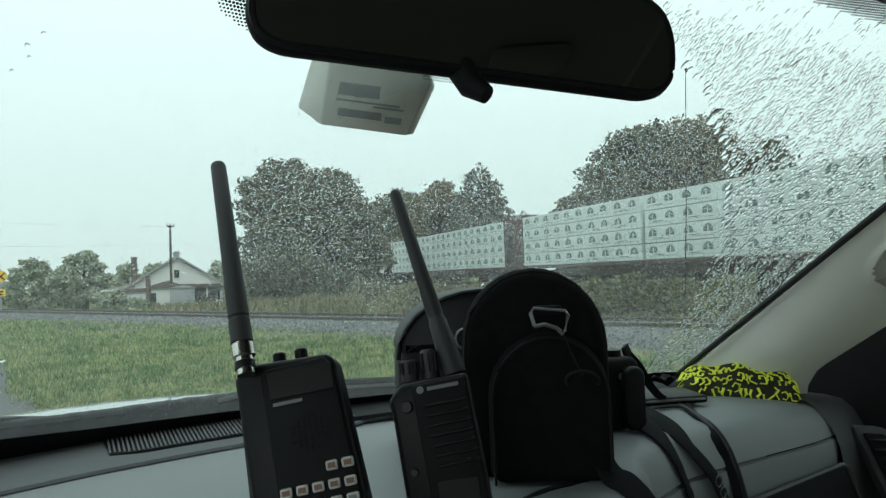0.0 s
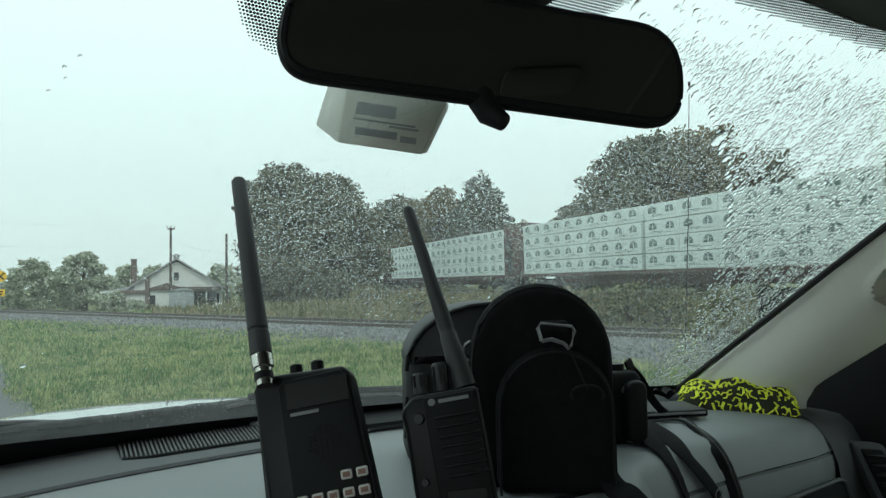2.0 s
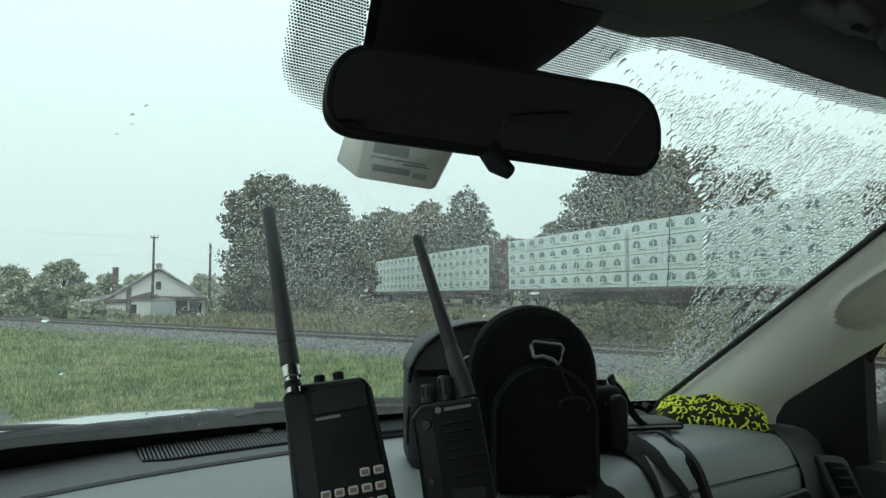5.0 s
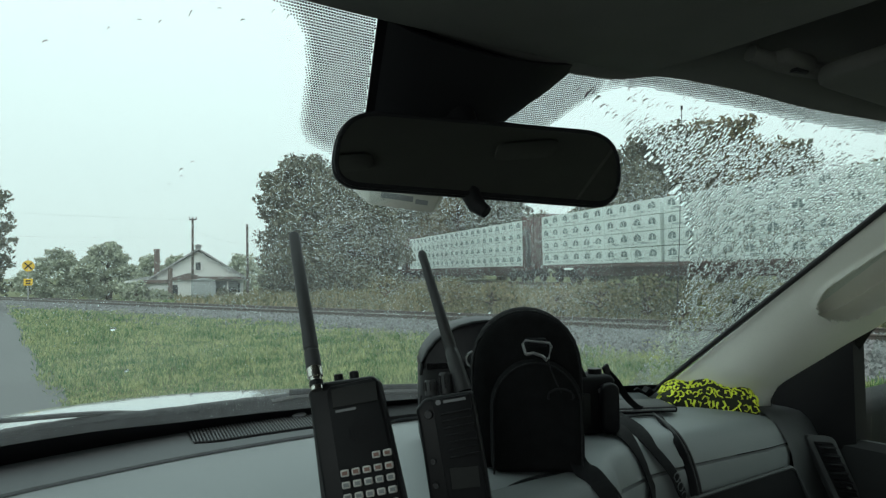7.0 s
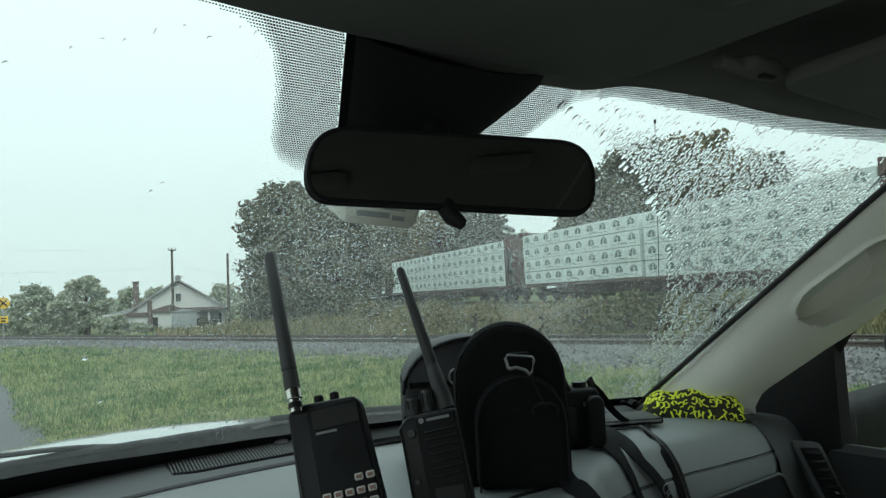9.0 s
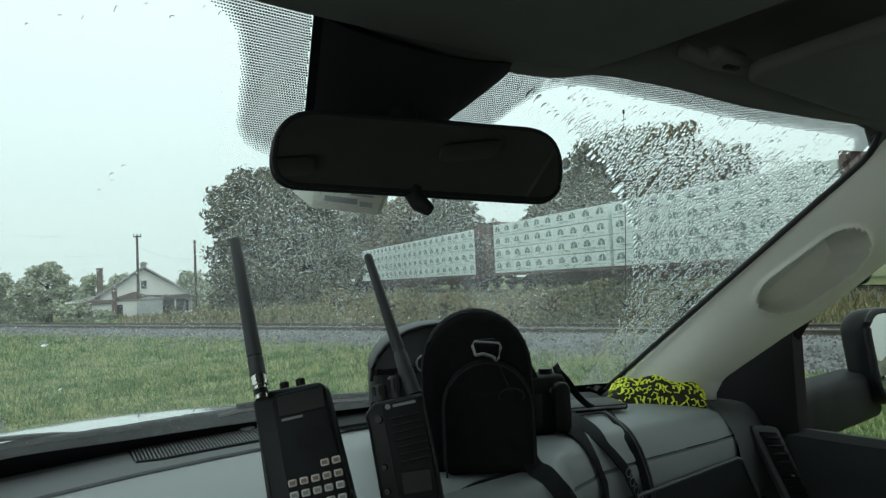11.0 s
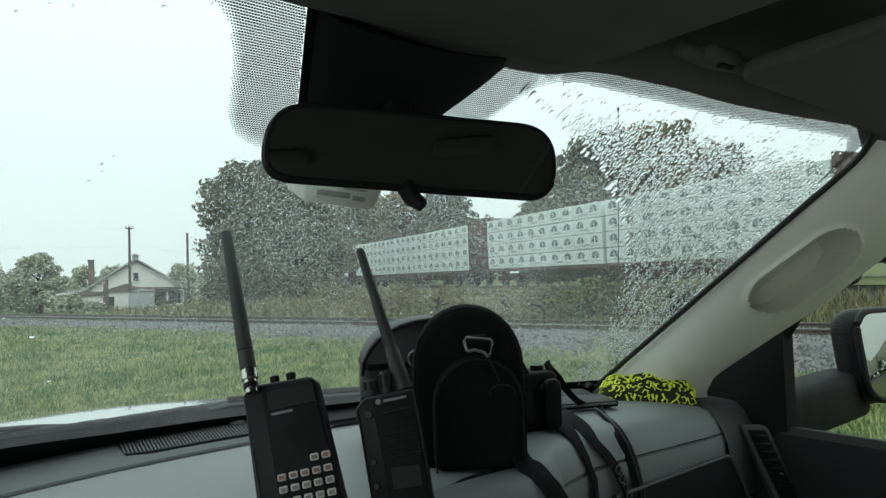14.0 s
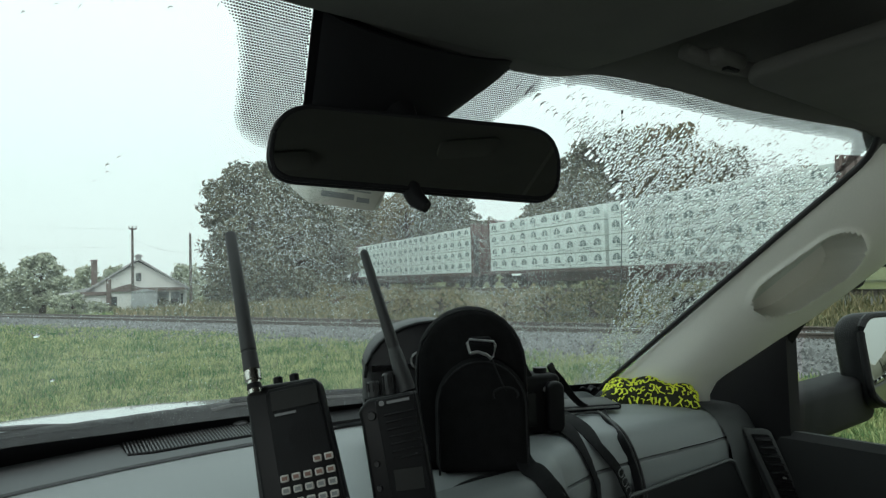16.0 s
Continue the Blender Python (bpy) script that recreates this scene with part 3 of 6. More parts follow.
def pillar(side):
    """The padded trim of a front pillar; the passenger's has a scooped grip."""
    ob = thing("a_pillar_trim", "grey-beige moulded pillar trim" + (" with a scooped grab handle" if side > 0 else ""), "pillar trim", kind="structure")
    rows = []
    s_tab = [f[0] for f in FEET]
    nS, nT = 130, 72
    for i in range(nS + 1):
        s = i / nS
        ya, za, yb, zb = (float(np.interp(s, s_tab, [f[k] for f in FEET])) for k in (1, 2, 3, 4))
        xa = 0.7125 if s < 0.72 else float(np.interp(s, [0.72, 0.84, 1.0], [0.7125, 0.700, 0.68]))
        a, b = Vector((xa, glass_y(xa, za) - 0.008 if s < 0.82 else ya, za)), Vector((float(np.interp(s, [0, 0.06, 0.15, 0.28, 0.42], [0.875, 0.845, 0.835, 0.865, 0.895])), yb, zb))
        row = []
        for j in range(nT + 1):
            t = j / nT
            p = a.lerp(b, t)
            away = Vector((-0.55, -0.62, 0.0)).normalized()
            p = p + away * (0.055 * math.sin(math.pi * min(1, t * 1.0)) ** 0.8)
            if side > 0:
                u, v = (s - 0.462) / 0.128, (t - 0.458 - 0.35 * (s - 0.462)) / 0.235
                d = math.hypot(max(0, abs(u) - 0.45) / 0.55, v)
                k = max(0.0, min(1.0, (1.0 - d) / 0.11))
                k = k * k * (3 - 2 * k)
                p = p - away * 0.095 * k
                lip = math.exp(-((d - 1.06) / 0.10) ** 2)
                p = p + away * 0.006 * lip
            row.append(Vector((side * p.x, p.y, p.z)))
        rows.append(row)
    part("trim", strip_mesh(rows), M_PILLAR, ob)
    return ob


pillar(1)
pillar(-1)

headliner = thing("headliner", "grey woven roof lining, colour darkened for the roof's shade", "headliner", kind="structure")
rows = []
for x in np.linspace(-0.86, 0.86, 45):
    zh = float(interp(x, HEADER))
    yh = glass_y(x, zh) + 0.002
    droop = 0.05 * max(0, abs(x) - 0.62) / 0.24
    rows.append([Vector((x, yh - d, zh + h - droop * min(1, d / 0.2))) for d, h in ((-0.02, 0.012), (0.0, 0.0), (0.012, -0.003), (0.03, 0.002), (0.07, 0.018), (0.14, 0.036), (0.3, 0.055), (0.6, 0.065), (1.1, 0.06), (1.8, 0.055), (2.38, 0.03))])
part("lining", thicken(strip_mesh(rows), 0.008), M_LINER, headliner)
roof = thing("cab_roof", "painted steel cab roof above the lining", "roof", kind="structure")
part("skin", box(1.9, 2.5, 0.03, (0, -0.60, 1.87), 0.012), M_HOOD, roof)

console = thing("overhead_console", "dark grey overhead console on the roof lining", "console")
bm = bmesh.new()
rows = []
for y, z, w in ((0.612, 1.727, 0.225), (0.60, 1.7215, 0.235), (0.55, 1.722, 0.243), (0.40, 1.726, 0.25), (0.2, 1.73, 0.25), (-0.05, 1.735, 0.24), (-0.1, 1.76, 0.22)):
    rows.append([Vector((0.005 + w * u, y - 0.02 * abs(u) ** 3, z + 0.045 * max(0, abs(u) - 0.86) / 0.14)) for u in np.linspace(-1, 1, 25)])
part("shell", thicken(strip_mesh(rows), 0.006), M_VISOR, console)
for x in (-0.10, 0.11):
    part("lamp_lens", prism(rounded(0.07, 0.045, 0.012), 0.004, Matrix.Translation((x, 0.42, 1.7205)) @ Matrix.Rotation(radians(-90), 4, "X"), 0.001), M_VISOR, console, "grey map lamp cover")
part("seam", tube([(0.005 - 0.21, 0.575, 1.7195), (0.005, 0.578, 1.7190), (0.005 + 0.21, 0.575, 1.7195)], 0.0009, 6), M_BLACK_MATT, console, "dark seam")
foot = thing("mirror_foot_cover", "black cover of the mirror foot on the windscreen", "mirror mount")
rows = []
for z in np.linspace(1.655, 1.732, 10):
    a, b = float(interp(z, SOLID_L)) + 0.008, float(interp(z, SOLID_R)) - 0.008
    rows.append([glass_point(a + (b - a) * u, z, -0.006 - 0.020 * (4 * u * (1 - u)) ** 0.6) for u in np.linspace(0, 1, 13)])
part("cover", thicken(strip_mesh(rows), 0.003), M_BLACK_MATT, foot)
part("cover_seam", tube([glass_point(0.035 + 0.028 * u, 1.690, -0.0285 + 0.003 * u * u) for u in np.linspace(-1, 1, 9)], 0.0006, 6), M_RUBBER, foot, "fine seam")

visor = thing("sun_visor", "grey fabric sun visor folded up to the roof", "sun visor")
vmx = frame_of((0.550, 0.428, 1.7165), (1, 0.02, -0.01), (0.0, 1.0, -0.06))
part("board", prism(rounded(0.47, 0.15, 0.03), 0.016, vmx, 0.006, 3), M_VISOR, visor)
part("clip", box(0.05, 0.026, 0.016, (0.295, 0.500, 1.717), 0.007, 3), M_VISOR, visor, "grey visor clip")
# small black plate, the shade inside the clip done in colour
part("clip_mouth_shade", box(0.022, 0.012, 0.004, (0.300, 0.498, 1.7085), 0.0015, 1), M_BLACK_MATT, visor, "black plate painting the clip mouth's shade")
part("pivot", tube(smooth_path([(0.25, 0.512, 1.721), (0.285, 0.503, 1.714), (0.325, 0.497, 1.7135), (0.365, 0.494, 1.716)], 5), 0.0075, 10), M_VISOR, visor, "bent pivot arm")
part("hem", tube([vmx @ Vector((x, -0.001, 0.066)) for x in np.linspace(-0.20, 0.22, 10)], 0.0025, 6), M_VISOR, visor)
lab = part("label_sheet", prism(rounded(0.15, 0.07, 0.002), 0.001, vmx @ Matrix.Translation((-0.11, -0.0012, -0.030))), M_LABEL, visor, "printed warning label")
for k in range(5):
    part("print_bar", box(0.12 - 0.015 * (k % 2), 0.0006, 0.005, vmx @ Vector((-0.115, -0.0014, -0.010 - 0.010 * k)), turn=vmx.to_3x3()), M_INK, lab, smooth=False)

door = thing("door_1", "dark grey passenger door with its window closed", "truck door", kind="structure")
part("door_panel", strip_mesh([[Vector((0.90 + a, y, z)) for a, z in ((0.06, 1.215), (0.035, 1.233), (0.012, 1.236), (0.0, 1.225), (-0.006, 1.18), (-0.002, 1.10), (0.015, 1.06), (0.02, 0.9), (-0.02, 0.7))] for y in np.linspace(-0.55, 0.80, 20)]),
     M_DOOR, door, "dark grained armrest panel")
part("window_post", strip_mesh([[Vector((0.905 + a, y, z)) for a, y in ((0.03, 0.735), (0.0, 0.739), (-0.006, 0.76), (-0.004, 0.83), (0.0, 0.96))] for z in np.linspace(1.10, 1.47, 12)]), M_BLACK_MATT, door, "black mirror-corner panel")
part("window_frame", tube(smooth_path([(0.925, 0.757, 1.22), (0.925, 0.747, 1.40), (0.905, 0.58, 1.555), (0.87, 0.34, 1.70), (0.85, -0.1, 1.75), (0.86, -0.5, 1.73)], 6), 0.016, 8), M_BLACK_MATT, door)
sg = part("side_pane", thicken(strip_mesh([[Vector((0.935 - 0.28 * max(0, z - 1.22) ** 1.3, y, z)) for y in np.linspace(-0.5, float(interp(z, [(1.2, 0.73), (1.42, 0.71), (1.55, 0.55), (1.72, 0.30), (1.8, 0.1)])), 12)] for z in np.linspace(1.15, 1.78, 12)]), 0.004), M_SIDEGLASS, door, "clear side window")
sg.visible_shadow = False
# unseen driver's door, its panel pale as a reflector
door2 = thing("door_2", "unseen driver's door, pale panel to bounce light, window open", "truck door", kind="structure")
part("door_panel", strip_mesh([[Vector((-0.90 - a, y, z)) for a, z in ((0.06, 1.215), (0.012, 1.236), (0.0, 1.225), (-0.006, 1.18), (0.02, 0.9), (-0.02, 0.7))] for y in np.linspace(-0.55, 0.95, 20)]), M_SEAT, door2)
part("window_post", box(0.05, 0.26, 0.36, (-0.92, 0.82, 1.29), 0.01), M_BLACK_MATT, door2)
# unseen rear wall and side panels, pale so they bounce light forward
back = thing("cab_wall", "unseen rear wall of the cab, pale to bounce light, with a wide window", "cab wall", kind="structure")
for sx, sz, x, z in ((1.9, 0.55, 0, 0.98), (1.9, 0.13, 0, 1.79), (0.30, 0.5, -0.80, 1.5), (0.30, 0.5, 0.80, 1.5)):
    part("panel", box(sx, 0.04, sz, (x, -1.75, z), 0.01), M_PILLAR, back)
for s in (-1, 1):
    part("b_pillar", box(0.06, 0.16, 1.1, (s * 0.90, -0.66, 1.30), 0.02), M_PILLAR, back)
    part("rear_door_panel", box(0.05, 1.0, 0.62, (s * 0.91, -1.25, 0.93), 0.02), M_PILLAR, back)
# unseen pane added to keep the inside mirror dark
rp = part("rear_pane", box(1.32, 0.006, 0.52, (0, -1.75, 1.50)), M_TINT, back, "unseen dark pane, added to dim the mirror's view")
rp.visible_shadow = False
# unseen floor and seats, lightened to throw light back up
floor_ob = thing("cab_floor", "unseen cab floor, carpet lightened to bounce light", "floor", kind="structure")
part("carpet", box(1.9, 2.8, 0.04, (0, -0.4, 0.62)), M_CARPET, floor_ob)
part("firewall", box(1.9, 0.04, 0.62, (0, 1.0, 0.92)), M_DASH_DARK, floor_ob)
for s in (-1, 1):
    seat = thing("front_seat", "unseen front seat, pale cloth to bounce light", "seat", group="front seats")
    part("cushion", box(0.50, 0.50, 0.16, (s * 0.40, -0.32, 0.86), 0.05, 3), M_SEAT, seat)
    part("backrest", box(0.48, 0.14, 0.60, (s * 0.40, -0.66, 1.18), 0.05, 3, Euler((radians(-14), 0, 0)).to_matrix()), M_SEAT, seat)
    part("headrest", box(0.26, 0.09, 0.17, (s * 0.40, -0.76, 1.56), 0.035, 3), M_SEAT, seat)

# ---- outside of the truck: bonnet, cowl, wipers, wing mirror, aerial ----
bonnet = thing("truck_hood", "wet silver painted truck bonnet", "hood", kind="structure")
rows = []
for x in np.linspace(-0.92, 0.92, 33):
    r = []
    for y in np.linspace(1.34, 2.45, 16):
        crown = 0.055 * (x / 0.92) ** 2 + 0.09 * max(0, abs(x) - 0.7) / 0.22
        r.append(Vector((x, y - 0.28 * x * x, 1.213 - 0.02 * (y - 1.34) - 0.05 * max(0, (y - 2.15) / 0.3) ** 2 - crown)))
    r += [Vector((x, 2.47 - 0.28 * x * x, 1.02)), Vector((x, 2.47 - 0.28 * x * x, 0.6))]
    rows.append(r)
part("panel", thicken(strip_mesh(rows), 0.01), M_HOOD, bonnet)
for s in (-1, 1):
    part("wing", box(0.18, 1.3, 0.5, (s * 1.0, 1.75, 0.86), 0.06, 4), M_HOOD, bonnet, "silver front wing")
chassis = thing("truck_body", "silver lower body and wheels of the truck", "truck body", kind="structure")
for s in (-1, 1):
    part("sill_panel", box(0.08, 2.9, 0.42, (s * 0.96, -0.35, 0.62), 0.03), M_HOOD, chassis)
    for y in (1.72, -2.1):
        part("tyre", tube([(s * 0.72, y, 0.38), (s * 0.74, y, 0.38), (s * 0.94, y, 0.38), (s * 0.96, y, 0.38)], [0.34, 0.38, 0.38, 0.34], 28), M_RUBBER, chassis, "black road tyre")
    part("bed_side", box(0.07, 1.7, 0.55, (s * 0.93, -2.65, 0.93), 0.03), M_HOOD, chassis)
part("bed_floor", box(1.86, 1.7, 0.08, (0, -2.65, 0.68), 0.02), M_HOOD, chassis)
part("tailgate", box(1.86, 0.07, 0.55, (0, -3.50, 0.93), 0.03), M_HOOD, chassis)
part("nose", box(1.8, 0.12, 0.55, (0, 2.40, 0.75), 0.05), M_BLACK, chassis, "dark front grille and bumper")
cowl = thing("wiper_cowl", "black plastic cowl grille below the windscreen", "cowl", kind="structure")


def cowl_top(x):
    return float(interp(x, [(-0.86, 1.335), (-0.2, 1.341), (-0.08, 1.337), (0.1, 1.337), (0.25, 1.329), (0.5, 1.314), (0.86, 1.26)]))


rows = []
for x in np.linspace(-0.86, 0.86, 340):
    y0, t = glass_y(x, 1.30), cowl_top(x) + 0.0016 * noise.noise(Vector((x * 45, 2.0, 0))) + 0.0012 * noise.noise(Vector((x * 160, 5.0, 0)))
    rows.append([Vector((x, y0 - 0.03, 1.28)), Vector((x, y0 + 0.012, 1.300)), Vector((x, y0 + 0.021, t - 0.022 + 0.002 * noise.noise(Vector((x * 110, 0.3, 0))))), Vector((x, y0 + 0.030, t - 0.012 + 0.003 * noise.noise(Vector((x * 130, 1.3, 0))))),
                 Vector((x, y0 + 0.036, t - 0.006 + 0.003 * noise.noise(Vector((x * 140, 3.3, 0))))), Vector((x, y0 + 0.042, t - 0.002 + 0.0015 * noise.noise(Vector((x * 150, 4.1, 0))))), Vector((x, y0 + 0.055, t)),
                 Vector((x, y0 + 0.10, t - 0.008)), Vector((x, y0 + 0.15, t - 0.05)), Vector((x, y0 + 0.24, 1.20))])
part("tray", thicken(strip_mesh(rows), 0.004), M_WETBLACK, cowl, "wet black plastic tray")


def wiper(x0, x1):
    ob = thing("windscreen_wiper", "black windscreen wiper parked along the wet cowl", "wiper", group="windscreen wipers")
    n = 18
    blade = [Vector((x, glass_y(x, 1.30) + 0.040, cowl_top(x) + float(interp(x, [(-0.45, -0.006), (-0.22, -0.012), (0.03, -0.010), (0.07, 0.002)])) + 0.003 * math.sin(math.pi * k / n))) for k, x in enumerate(np.linspace(x0, x1, n + 1))]
    part("rubber", tube([p - Vector((0, 0.005, 0.006)) for p in blade], 0.004, 6), M_RUBBER, ob)
    part("bow", tube(blade[1:-1], 0.006, 8), M_WETBLACK, ob)
    arm = [blade[n // 2] + Vector((0, 0.012, 0.020)), blade[n // 2] + Vector((0.16, 0.05, 0.005)), blade[n // 2] + Vector((0.30, 0.10, -0.03))]
    part("arm", tube(smooth_path(arm, 5), [0.007] * 11, 8, 0.5), M_BLACK, ob)
    part("cap", box(0.05, 0.03, 0.03, arm[-1], 0.01), M_BLACK, ob)
    return ob


wiper(-0.66, 0.02)
wiper(0.06, 0.62)

aerial = thing("mast_antenna", "thin black steel whip aerial on the front wing", "antenna")
part("whip", tube([(1.116, 1.268, 1.05), (1.121, 1.262, 1.28), (1.132, 1.246, 1.62), (1.14, 1.236, 1.935)], [0.0020, 0.0015, 0.0011, 0.0009], 8), M_RUBBER, aerial)
part("tip", tube([(1.14, 1.236, 1.932), (1.1402, 1.2358, 1.942)], 0.0028, 8), M_BLACK, aerial)
part("base", tube([(1.113, 1.27, 1.02), (1.116, 1.268, 1.07)], [0.016, 0.010], 12), M_BLACK, aerial)

wing_mirror = thing("wing_mirror", "black plastic wing mirror beaded with rain", "wing mirror")
wm = frame_of((1.345, 0.720, 1.322), (1, -0.30, 0), (0.03, 0.13, 1))
part("housing", prism(rounded(0.204, 0.205, 0.05), 0.075, wm @ Matrix.Translation((0.016, 0.004, 0)), 0.032, 4), M_BLACK, wing_mirror)
part("rim", tube([wm @ Vector((x + 0.012, 0.004, z)) for x, z in rounded(0.185, 0.185, 0.045) + [(0.0925, 0.047)]], 0.008, 8), M_BLACK, wing_mirror)
part("mirror_glass", prism(rounded(0.18, 0.18, 0.042), 0.004, wm @ Matrix.Translation((0.012, -0.002, 0)), 0.001), M_MIRROR, wing_mirror)
part("arm", box(0.40, 0.09, 0.10, (1.14, 0.80, 1.236), 0.02, 3), M_BLACK_MATT, wing_mirror)

# ---- on the glass: mirror and toll tag ----
rear_mirror = thing("rear_view_mirror", "black framed inside rear-view mirror", "rear-view mirror")
mm = frame_of((0.0313, 0.6108, 1.6221), (0.9443, -0.2760, -0.1794), (0.2102, 0.0860, 0.9739))
MIRROR_CORNERS = [((-0.1255, -0.0483), 0.026), ((0.1255, -0.0159), 0.026), ((0.1255, 0.0549), 0.041), ((-0.1255, 0.0161), 0.034)]


def mirror_outline(inset):
    """The mirror's lopsided outline, its corners rounded one by one."""
    pts, n = [], 9
    corners = [Vector((c[0] - math.copysign(inset, c[0]), c[1] - math.copysign(inset, c[1] - 0.0017 - 0.142 * c[0]))) for c, _ in MIRROR_CORNERS]
    for k, p in enumerate(corners):
        a_, b_, r_ = corners[k - 1], corners[(k + 1) % 4], MIRROR_CORNERS[k][1] - inset
        p0, p1 = p + (a_ - p).normalized() * r_, p + (b_ - p).normalized() * r_
        pts += [(1 - u) ** 2 * p0 + 2 * u * (1 - u) * p + u * u * p1 for u in [i / n for i in range(n + 1)]]
    return [(q.x, q.y) for q in pts]


layers = [[mm @ Vector((x, d, z)) for x, z in mirror_outline(i)] for d, i in ((0.0, 0.0016), (0.0015, 0.0003), (0.004, 0.0), (0.009, 0.0012), (0.015, 0.005), (0.020, 0.0105), (0.023, 0.016))]
bm = strip_mesh(layers, True)
bm.faces.new([bm.verts.new(p) for p in layers[-1]]), bm.faces.new([bm.verts.new(p) for p in layers[0]])
bmesh.ops.remove_doubles(bm, verts=bm.verts, dist=1e-5)
part("housing", bm, M_BLACK_MATT, rear_mirror, "matt black shell")
part("mirror_glass", prism(mirror_outline(0.0042), 0.003, mm @ Matrix.Translation((0, -0.0012, 0))), M_MIRROR, rear_mirror, "dim mirror glass")
rim_line = mirror_outline(0.0028)
part("rim", tube([mm @ Vector((x, -0.0005, z)) for x, z in rim_line + rim_line[:1]], 0.0021, 6), M_BLACK_MATT, rear_mirror)
part("stem", tube([(0.035, 0.63, 1.63), (0.038, 0.65, 1.655), (0.040, 0.668, 1.68)], [0.010, 0.012, 0.016], 12), M_BLACK_MATT, rear_mirror)
bm = tube([mm @ Vector(p) for p in ((-0.010, 0.006, -0.028), (-0.006, 0.000, -0.039), (0.001, -0.006, -0.0455))], [0.0085, 0.0075, 0.005], 10)
part("dip_lever", bm, M_BLACK_MATT, rear_mirror, "black anti-glare lever")

tag = thing("toll_transponder", "cream plastic toll transponder stuck behind the mirror", "transponder")
tm = frame_of((0.046, 0.783, 1.629), (0.062, -0.044, -0.006), (0.012, -0.008, 1))
bm = bmesh.new()
f = [bm.verts.new(tm @ Vector((x, 0.0, z))) for x, z in [(-0.024, 0.036), (0.046, 0.036), (0.055, 0.009), (0.0375, -0.0335), (-0.030, -0.0285)]]
g = [bm.verts.new(tm @ Vector((x, 0.022, z))) for x, z in [(-0.042, 0.040), (0.046, 0.040), (0.057, 0.012), (0.041, -0.028), (-0.054, -0.010)]]
bm.faces.new(f), bm.faces.new(g[::-1])
for k in range(5):
    bm.faces.new((f[k], g[k], g[(k + 1) % 5], f[(k + 1) % 5]))
bmesh.ops.recalc_face_normals(bm, faces=bm.faces)
bmesh.ops.bevel(bm, geom=list(bm.edges), offset=0.002, segments=2, affect="EDGES", profile=0.5)
body = part("case", bm, M_TAG, tag)
for w, h, x, z in ((0.032, 0.010, -0.001, 0.000), (0.050, 0.0016, 0.006, -0.0095), (0.034, 0.006, 0.000, -0.0185), (0.024, 0.0016, 0.022, -0.0135), (0.013, 0.005, 0.026, -0.0225)):
    part("print_bar", box(w, 0.0006, h, tm @ Vector((x, 0.0, z)), turn=tm.to_3x3() @ Euler((0, radians(5), 0)).to_matrix()), M_INK, body, smooth=False)

# ---- on the dash: radios, bag, camera, cloth ----
scanner = thing("scanner_radio", "black handheld radio scanner with pale keys and whip aerial", "radio scanner")
sm = frame_of((-0.0385, 0.759, 1.4315), (0.054, -0.036, 0.0108), (-0.004, 0.32, 1.0))
H = 0.136
outl = [(-0.0225, -H), (-0.0275, -0.008), (-0.022, 0.001), (0.035, -0.0015), (0.0395, -0.0065), (0.0492, -H)]
case = part("case", prism(outl, 0.030, sm, 0.0035, 3), M_BLACK, scanner, "scuffed black plastic case")
part("front_plate", prism([(-0.006, -H + 0.002), (-0.0095, -0.010), (-0.006, -0.005), (0.033, -0.004), (0.0365, -0.009), (0.0460, -H + 0.002)], 0.003, sm @ Matrix.Translation((0, -0.0020, 0)), 0.0012), M_BLACK_MATT, case, "matt front plate")
part("display", box(0.0425, 0.001, 0.0175, sm @ Vector((0.0158, -0.0024, -0.0165)), 0.0004, 1, sm.to_3x3()), M_LCD, case, "unlit grey display")
part("print_bar", box(0.019, 0.0006, 0.0022, sm @ Vector((0.006, -0.0023, -0.0285)), turn=sm.to_3x3()), M_SILVER_INK, case, "silver print below the display", smooth=False)
for r in range(8):
    for c in range(7):
        if (c - 3) ** 2 + (r - 3.5) ** 2 < 15:
            part("speaker_slot", box(0.0021, 0.0012, 0.0012, sm @ Vector((0.0175 + 0.0036 * (c - 3), -0.0021, -0.0385 - 0.0030 * r)), turn=sm.to_3x3() @ Euler((0, radians(30), 0)).to_matrix()), M_BLACK_MATT, case, smooth=False)
for r, (z, n) in enumerate(((-0.0722, 2), (-0.0834, 5), (-0.0936, 5), (-0.1041, 5), (-0.1145, 5), (-0.1250, 5))):
    for c in range(n):
        x = 0.0385 - 0.0101 * c
        key = part("key", box(0.0078, 0.003, 0.0062, sm @ Vector((x, -0.0035, z)), 0.0013, 2, sm.to_3x3()), M_KEY, case, "pale grey rubber key")
        part("key_mark", box(0.0048, 0.0006, 0.0032, sm @ Vector((x, -0.0050, z)), turn=sm.to_3x3()), M_KEYMARK if r < 2 else M_INK, key, smooth=False)
part("side_rib", box(0.004, 0.014, 0.09, sm @ Vector((-0.0265, 0.015, -0.07)), 0.0015, 2, sm.to_3x3()), M_RUBBER, case)
for x in (0.0002, 0.0153):
    part("knob", tube([sm @ Vector((x, 0.016, -0.002)), sm @ Vector((x, 0.016, 0.0065)), sm @ Vector((x, 0.016, 0.0075))], [0.0045, 0.0045, 0.0035], 14), M_BLACK, case)
ab, at_ = Vector((-0.0565, 0.7635, 1.4335)), Vector((-0.049, 0.835, 1.574))
ad = (at_ - ab).normalized()
L = (at_ - ab).length
